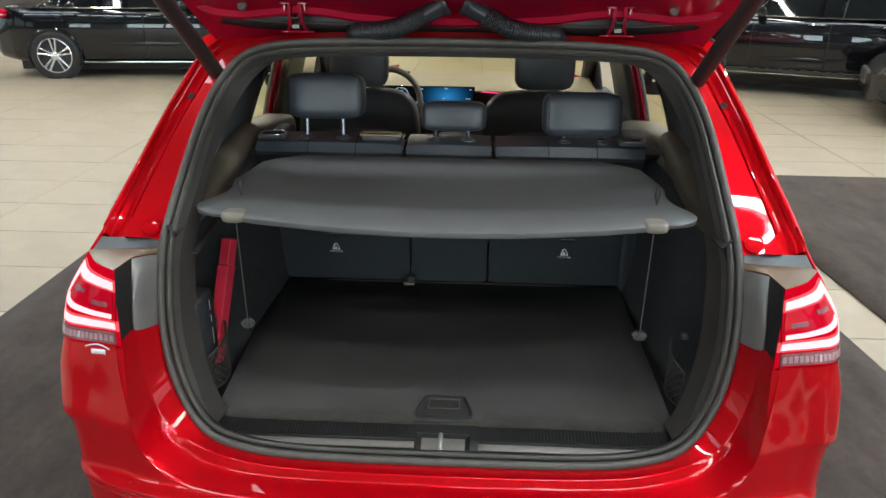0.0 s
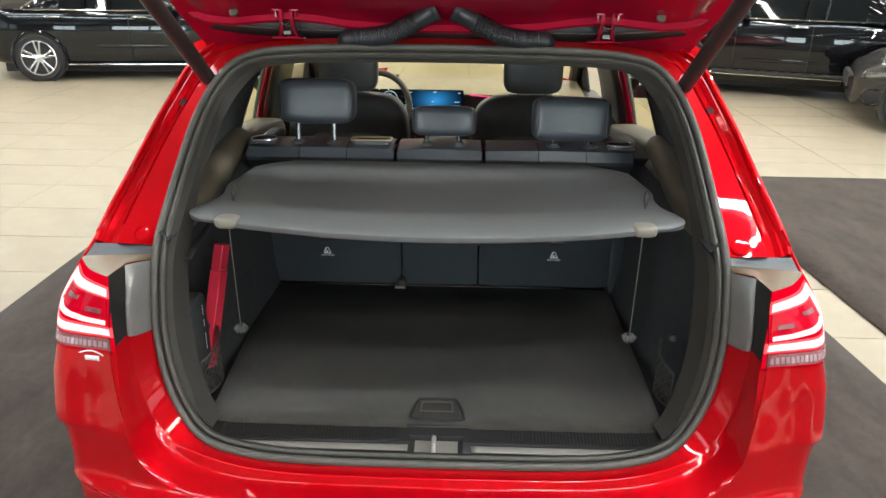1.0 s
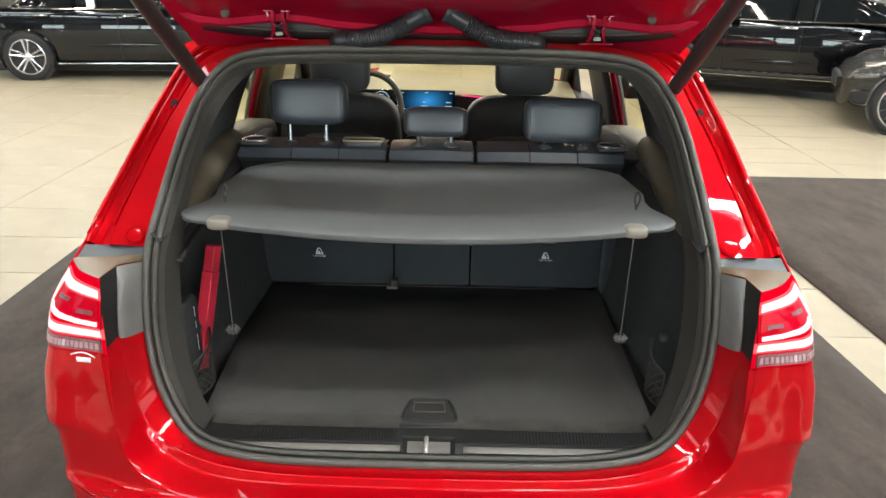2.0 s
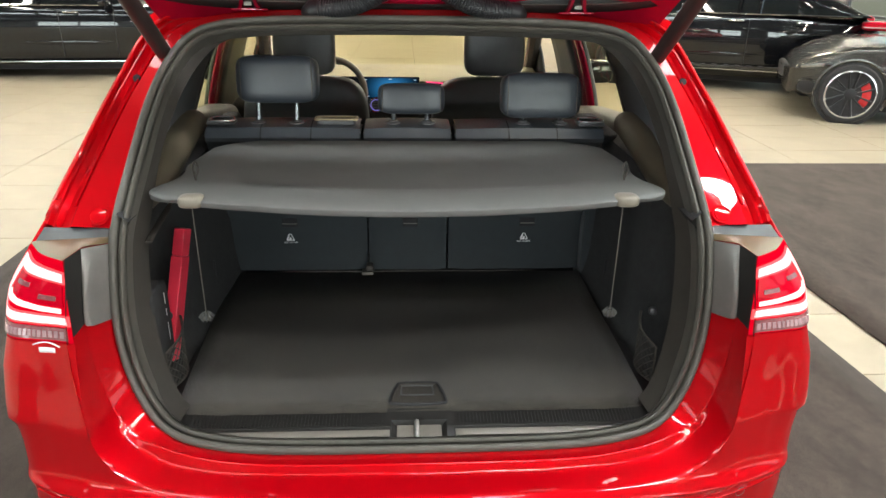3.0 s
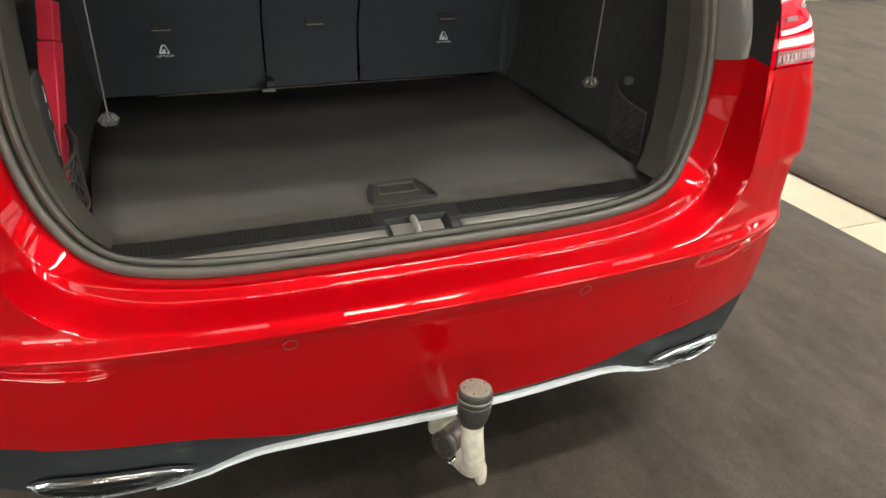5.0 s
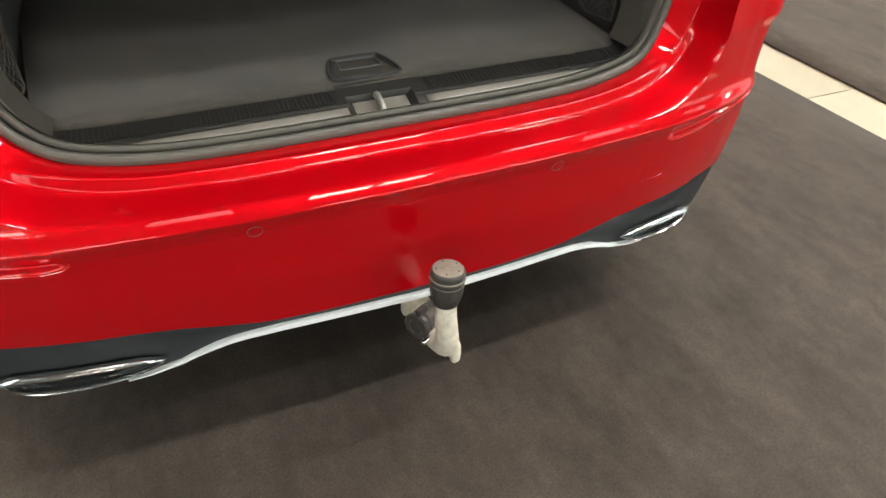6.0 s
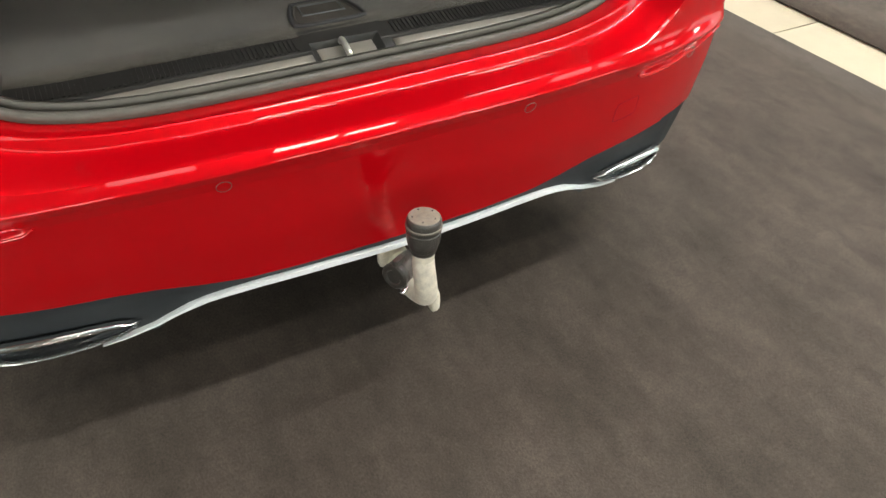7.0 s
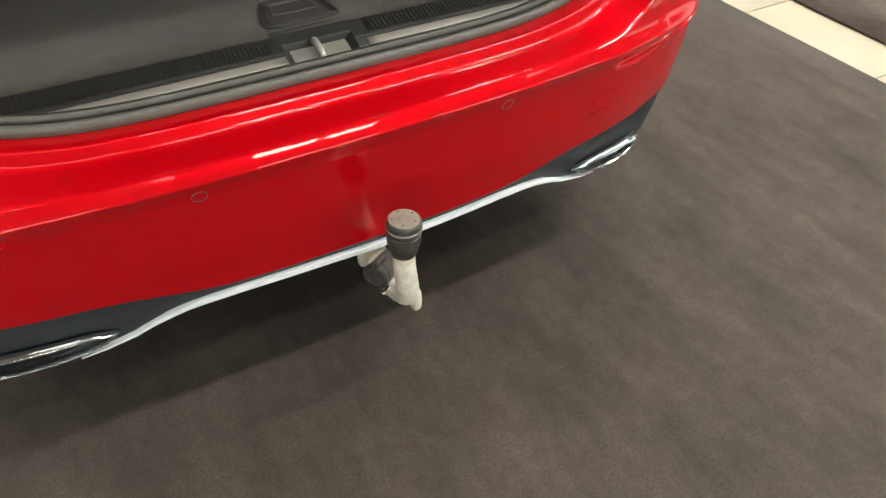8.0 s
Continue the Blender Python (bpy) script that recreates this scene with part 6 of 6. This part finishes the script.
    for s in (1, -1):
        part("window_line", tube_bm([(s * 0.945 * hw, y, belt + 0.004) for y in np.linspace(w0 - 0.35, t0 + 0.15, 9)], 0.011, 6), trimm, c)
        arc = cr([(s * 0.935 * hw, w0 - 0.3, belt + 0.02), (s * 0.86 * hw, r0 + 0.15, (belt + Ht) / 2 + 0.08), (s * 0.755 * hw, r0 - 0.3, Ht - 0.05), (s * 0.745 * hw, (r0 + r1) / 2, Ht - 0.03), (s * 0.74 * hw, r1, Ht - 0.08), (s * 0.84 * hw, (r1 + t0) / 2, (belt + Ht) / 2 + 0.02), (s * 0.93 * hw, t0 + 0.1, belt + 0.02)], 5)
        part("window_arch", tube_bm(arc, 0.014, 6), trimm if shape.get("arch_chrome") else paint, c)
        for yp in ((r0 + r1) / 2, r1 + 0.15):
            zt = lerp([t0, r1, r0], [belt, Ht - 0.07, Ht - 0.05], yp)
            part("window_post", tube_bm([(s * 0.945 * hw, yp, belt), (s * (0.945 * hw * 0.5 + 0.745 * hw * 0.5) + s * 0.006, yp - 0.02, (belt + zt) / 2), (s * 0.748 * hw, yp - 0.05, zt)], 0.03, 6), M_BLACKP, c)
        for yp in handles:
            part("door_handle", tube_bm(cr([(s * (hw - 0.01), yp, belt - 0.095), (s * (hw + 0.015), yp + 0.03, belt - 0.09), (s * (hw + 0.015), yp + 0.19, belt - 0.09), (s * (hw - 0.01), yp + 0.22, belt - 0.095)], 4), 0.014, 8), trimm if chrome else paint, c)
        for yp in (handles[0] - 0.07, w0 - 0.28):
            part("door_joint", box_bm(*sorted((s * (hw - 0.02), s * (hw + 0.0015))), yp - 0.004, yp + 0.004, 0.34, belt - 0.08), M_DARK, c, smooth=False)
        part("sill_strip", tube_bm([(s * (0.985 * hw), y, shape.get("sill_z", 0.315)) for y in np.linspace(wb[1] + 0.42, wb[0] - 0.42, 9)], 0.012 if not shape.get("step") else 0.020, 8), trimm if shape.get("sill_chrome") else M_DARK, c)
        if shape.get("step"):
            part("side_step", box_bm(*sorted((s * 0.92 * hw, s * 1.04 * hw)), wb[1] + 0.45, wb[0] - 0.45, 0.33, 0.37), M_TRIM, c, "dark side step with studs", bevel=0.012)
            for k in range(9):
                yk = wb[1] + 0.75 + k * 0.16
                part("step_stud", box_bm(*sorted((s * 0.97 * hw, s * 1.045 * hw)), yk, yk + 0.07, 0.370, 0.378), M_RIMDARK, c, bevel=0.003)
        part("side_crease", tube_bm([(s * (hw * 0.978 - 0.004), y, 0.535) for y in np.linspace(wb[1] + 0.6, wb[0] - 0.6, 9)], [0.004, 0.012, 0.018, 0.021, 0.021, 0.021, 0.018, 0.012, 0.004], 8, flat=1.8), paint, c)
        part("door_mirror", pillow_bm(s * (hw + 0.09), w0 - 0.38, belt + 0.06, 0.2, 0.12, 0.14, 0.55, 18, 10), paint, c)
        for yw in wb:
            m = Matrix.Translation((s * (hw - 0.012), yw, wr)) @ Euler((0, radians(90 * s), 0)).to_matrix().to_4x4()
            part("wheel_arch", lathe_bm([(wr * 1.12, -0.05), (wr * 1.12, 0.014), (wr * 1.06, 0.016), (0.03, 0.0145)], m, 36), M_DARK, c, "dark wheel arch")
            ringp = [Vector((s * (hw + 0.0), yw + wr * 1.14 * math.sin(a), wr + wr * 1.14 * math.cos(a))) for a in np.linspace(-2.0, 2.0, 25)]
            part("arch_lip", tube_bm(ringp, 0.022, 6), paint if not shape.get("step") else M_TRIM, c)
            wheel(c, s * (hw - 0.075), yw, wr, s, rim, spokes, 0.23, caliper, *shape.get("rim", (0.70, 0.10, 0.016)))
        mh = Matrix.Translation((s * hw * 0.735, ya - 0.25, nose_z - 0.06)) @ Euler((radians(-10), 0, radians(s * 32))).to_matrix().to_4x4()
        hl = part("headlight", pillow_bm(s * -0.02, 0, 0, 0.17, 0.44, 0.12, 0.45, 20, 10, mh), M_DGLASS, c, "clear headlight with chrome inside")
        part("reflector", pillow_bm(s * -0.012, 0.02, 0.014, 0.165, 0.36, 0.06, 0.45, 16, 8, mh), M_HEADL, hl)

        tl = part("tail_light", pillow_bm(s * hw * 0.76, yb + 0.13, tail_z - 0.11, 0.40, 0.40, 0.12, 0.5, 20, 10), M_LAMPRED, c, "red tail light")
        part("light_strip", pillow_bm(s * hw * 0.78, yb + 0.13, tail_z - 0.125, 0.40, 0.40, 0.03, 0.5, 16, 8), M_LAMPRIB, tl, "pale strip in the tail light")
        mi = Matrix.Translation((s * hw * 0.77, ya - 0.19, 0.38)) @ Euler((0, 0, radians(s * 38))).to_matrix().to_4x4()
        inn = part("bumper_intake", pillow_bm(0, 0, 0, 0.10, 0.26, 0.16, 0.4, 16, 8, mi), M_DARK, c, "dark bumper intake")
        part("intake_frame", tube_bm([mi @ Vector((s * 0.045, 0.13 * math.cos(a), 0.085 * math.sin(a))) for a in [2 * math.pi * k / 20 for k in range(20)]], 0.008, 6, closed=True), paint, inn)
    gr = part("front_grille", pillow_bm(0, ya + 0.050, nose_z - 0.18, hw * 0.80, 0.060, 0.20, 0.5, 24, 12), M_DARK, c, "dark front grille")
    for k in range(7):
        xg = (k - 3) * hw * 0.11
        part("grille_bar", box_bm(xg - 0.005, xg + 0.005, ya + 0.074, ya + 0.082, nose_z - 0.25, nose_z - 0.11), M_CHROME, gr, smooth=False)
    c.matrix_basis = pose(where[0], where[1], 0, 0, 0, turn)
    return c


M_HEADL = mat("faceted_headlight", (0.30, 0.30, 0.30), 0.22, 0.8, var=0.6, scale=26)
SEDAN = dict(handles=(0.01, -1.30), sill_z=0.25, rim=(0.74, 0.13, 0.019), hood=0.99, belt=1.06, tail=1.08, nose=0.80, screen=1.0, roof0=0.25, roof1=-0.85, back=-1.75, sill_chrome=True, arch_chrome=True)
SUVC = dict(handles=(-0.12, -1.03), ends=(2.55, -2.0), hood=1.02, belt=1.10, tail=1.10, nose=0.92, screen=1.1, roof0=0.4, roof1=-0.45, back=-1.78, sill_chrome=True, step=True, arch_chrome=True)
GT = dict(rim=(0.80, 0.17, 0.0115), hood=0.88, belt=0.95, tail=0.95, nose=0.68, screen=0.55, roof0=-0.15, roof1=-1.0, back=-2.0)
# sedan: seen side on, its rear wheel towards the west
show_car("black_sedan", "glossy black saloon with silver alloy wheels on pale tiles", 4.95, 1.86, 1.50, M_BLACKP, M_RIM, (-5.23, 13.33), -83, SEDAN, wr=0.352, wb=(1.47, -1.47))
show_car("black_coupe_suv", "glossy black coupe SUV with chrome sill strip", 4.75, 1.93, 1.60, M_BLACKP, M_RIM, (5.19, 12.56), 67, SUVC, wr=0.37, wb=(1.55, -1.22))
show_car("grey_sports_coupe", "matt dark grey sports coupe with black multi-spoke wheels", 4.6, 1.95, 1.43, M_GREYP, M_RIMDARK, (7.195, 9.604), 68, GT, spokes=6, chrome=False, caliper=True, wr=0.345, wb=(1.68, -1.2))
show_car("dark_hatchback", "dark car parked far across the showroom", 4.4, 1.8, 1.46, M_BLACKP, M_RIM, (0.6, 26.0), 180, SEDAN)
show_car("silver_saloon", "pale silver car parked far across the showroom", 4.6, 1.82, 1.46, M_SILVP, M_RIM, (4.6, 21.5), 110, SEDAN)
show_car("yellow_car", "yellow car parked far across the showroom", 4.4, 1.8, 1.4, M_YELP, M_RIM, (3.2, 27.0), 160, SEDAN)

# ---- carpets and tiles ----
def carpet(name, left, right, y0, y1, label):
    """left and right: the side edges as functions of y."""
    ny, nx = int((y1 - y0) / 0.25), 30
    rows = []
    for j in range(ny + 1):
        y = y0 + (y1 - y0) * j / ny
        a, b = left(y), right(y)
        rows.append([Vector((a + (b - a) * i / nx, y, 0.0005 * noise.noise(Vector((i * 0.7, j * 0.7, 0))))) for i in range(nx + 1)])
    return tagged(part(name, grid_bm(rows), M_RUG, None, "", solid=0.006), label, "carpet")


carpet("showroom_carpet", lambda y: -2.46, lambda y: 2.12 - 0.07 * (y - 3.07), -4.0, 7.45, "large dark brown-grey carpet with faint brush marks")
carpet("showroom_carpet", lambda y: 2.395 - 0.055 * (y - 3.2), lambda y: 9.5, -4.0, 7.45, "dark brown-grey carpet beyond a pale tile strip")

TILE_X, TILE_Y = 1.2, 0.6
rng = random.Random(5)
rest_bm = bmesh.new()
ix0, ix1 = int(ROOM_X0 / TILE_X), int(ROOM_X1 / TILE_X)
near, far = [], []
for i in range(ix0, ix1):
    for j in range(int(ROOM_Y0 / TILE_Y), int(ROOM_Y1 / TILE_Y)):
        x, y = i * TILE_X + 0.16, j * TILE_Y + 0.20
        under = (-2.3 < x < 0.8 or 2.6 < x < 8.3) and -3.8 < y < 6.8
        (near if (-6.5 < x < 5.5 and 3.0 < y < 16.0 and not under) else far).append((x, y))
near.sort(key=lambda q: abs(q[0]) + abs(q[1] - 5))
for x, y in near[300:] + far:
    z = -0.006 + rng.uniform(-0.0004, 0.0004)
    vs = [rest_bm.verts.new((x + a, y + b, z)) for a, b in ((0.003, 0.003), (TILE_X - 0.003, 0.003), (TILE_X - 0.003, TILE_Y - 0.003), (0.003, TILE_Y - 0.003))]
    rest_bm.faces.new(vs)
tagged(part("tile_field", rest_bm, M_TILE, floor_ob, "beige floor tiles", smooth=False), kind="stuff")
base = None
for x, y in near[:300]:
    if base is None:
        base = part("tile", box_bm(0.003, TILE_X - 0.003, 0.003, TILE_Y - 0.003, -0.0119, -0.006), M_TILE, floor_ob, smooth=False)
        base.location = (x, y, 0)
    else:
        o = base.copy()
        scene.collection.objects.link(o)
        o.location = (x, y, rng.uniform(-0.0004, 0.0004))
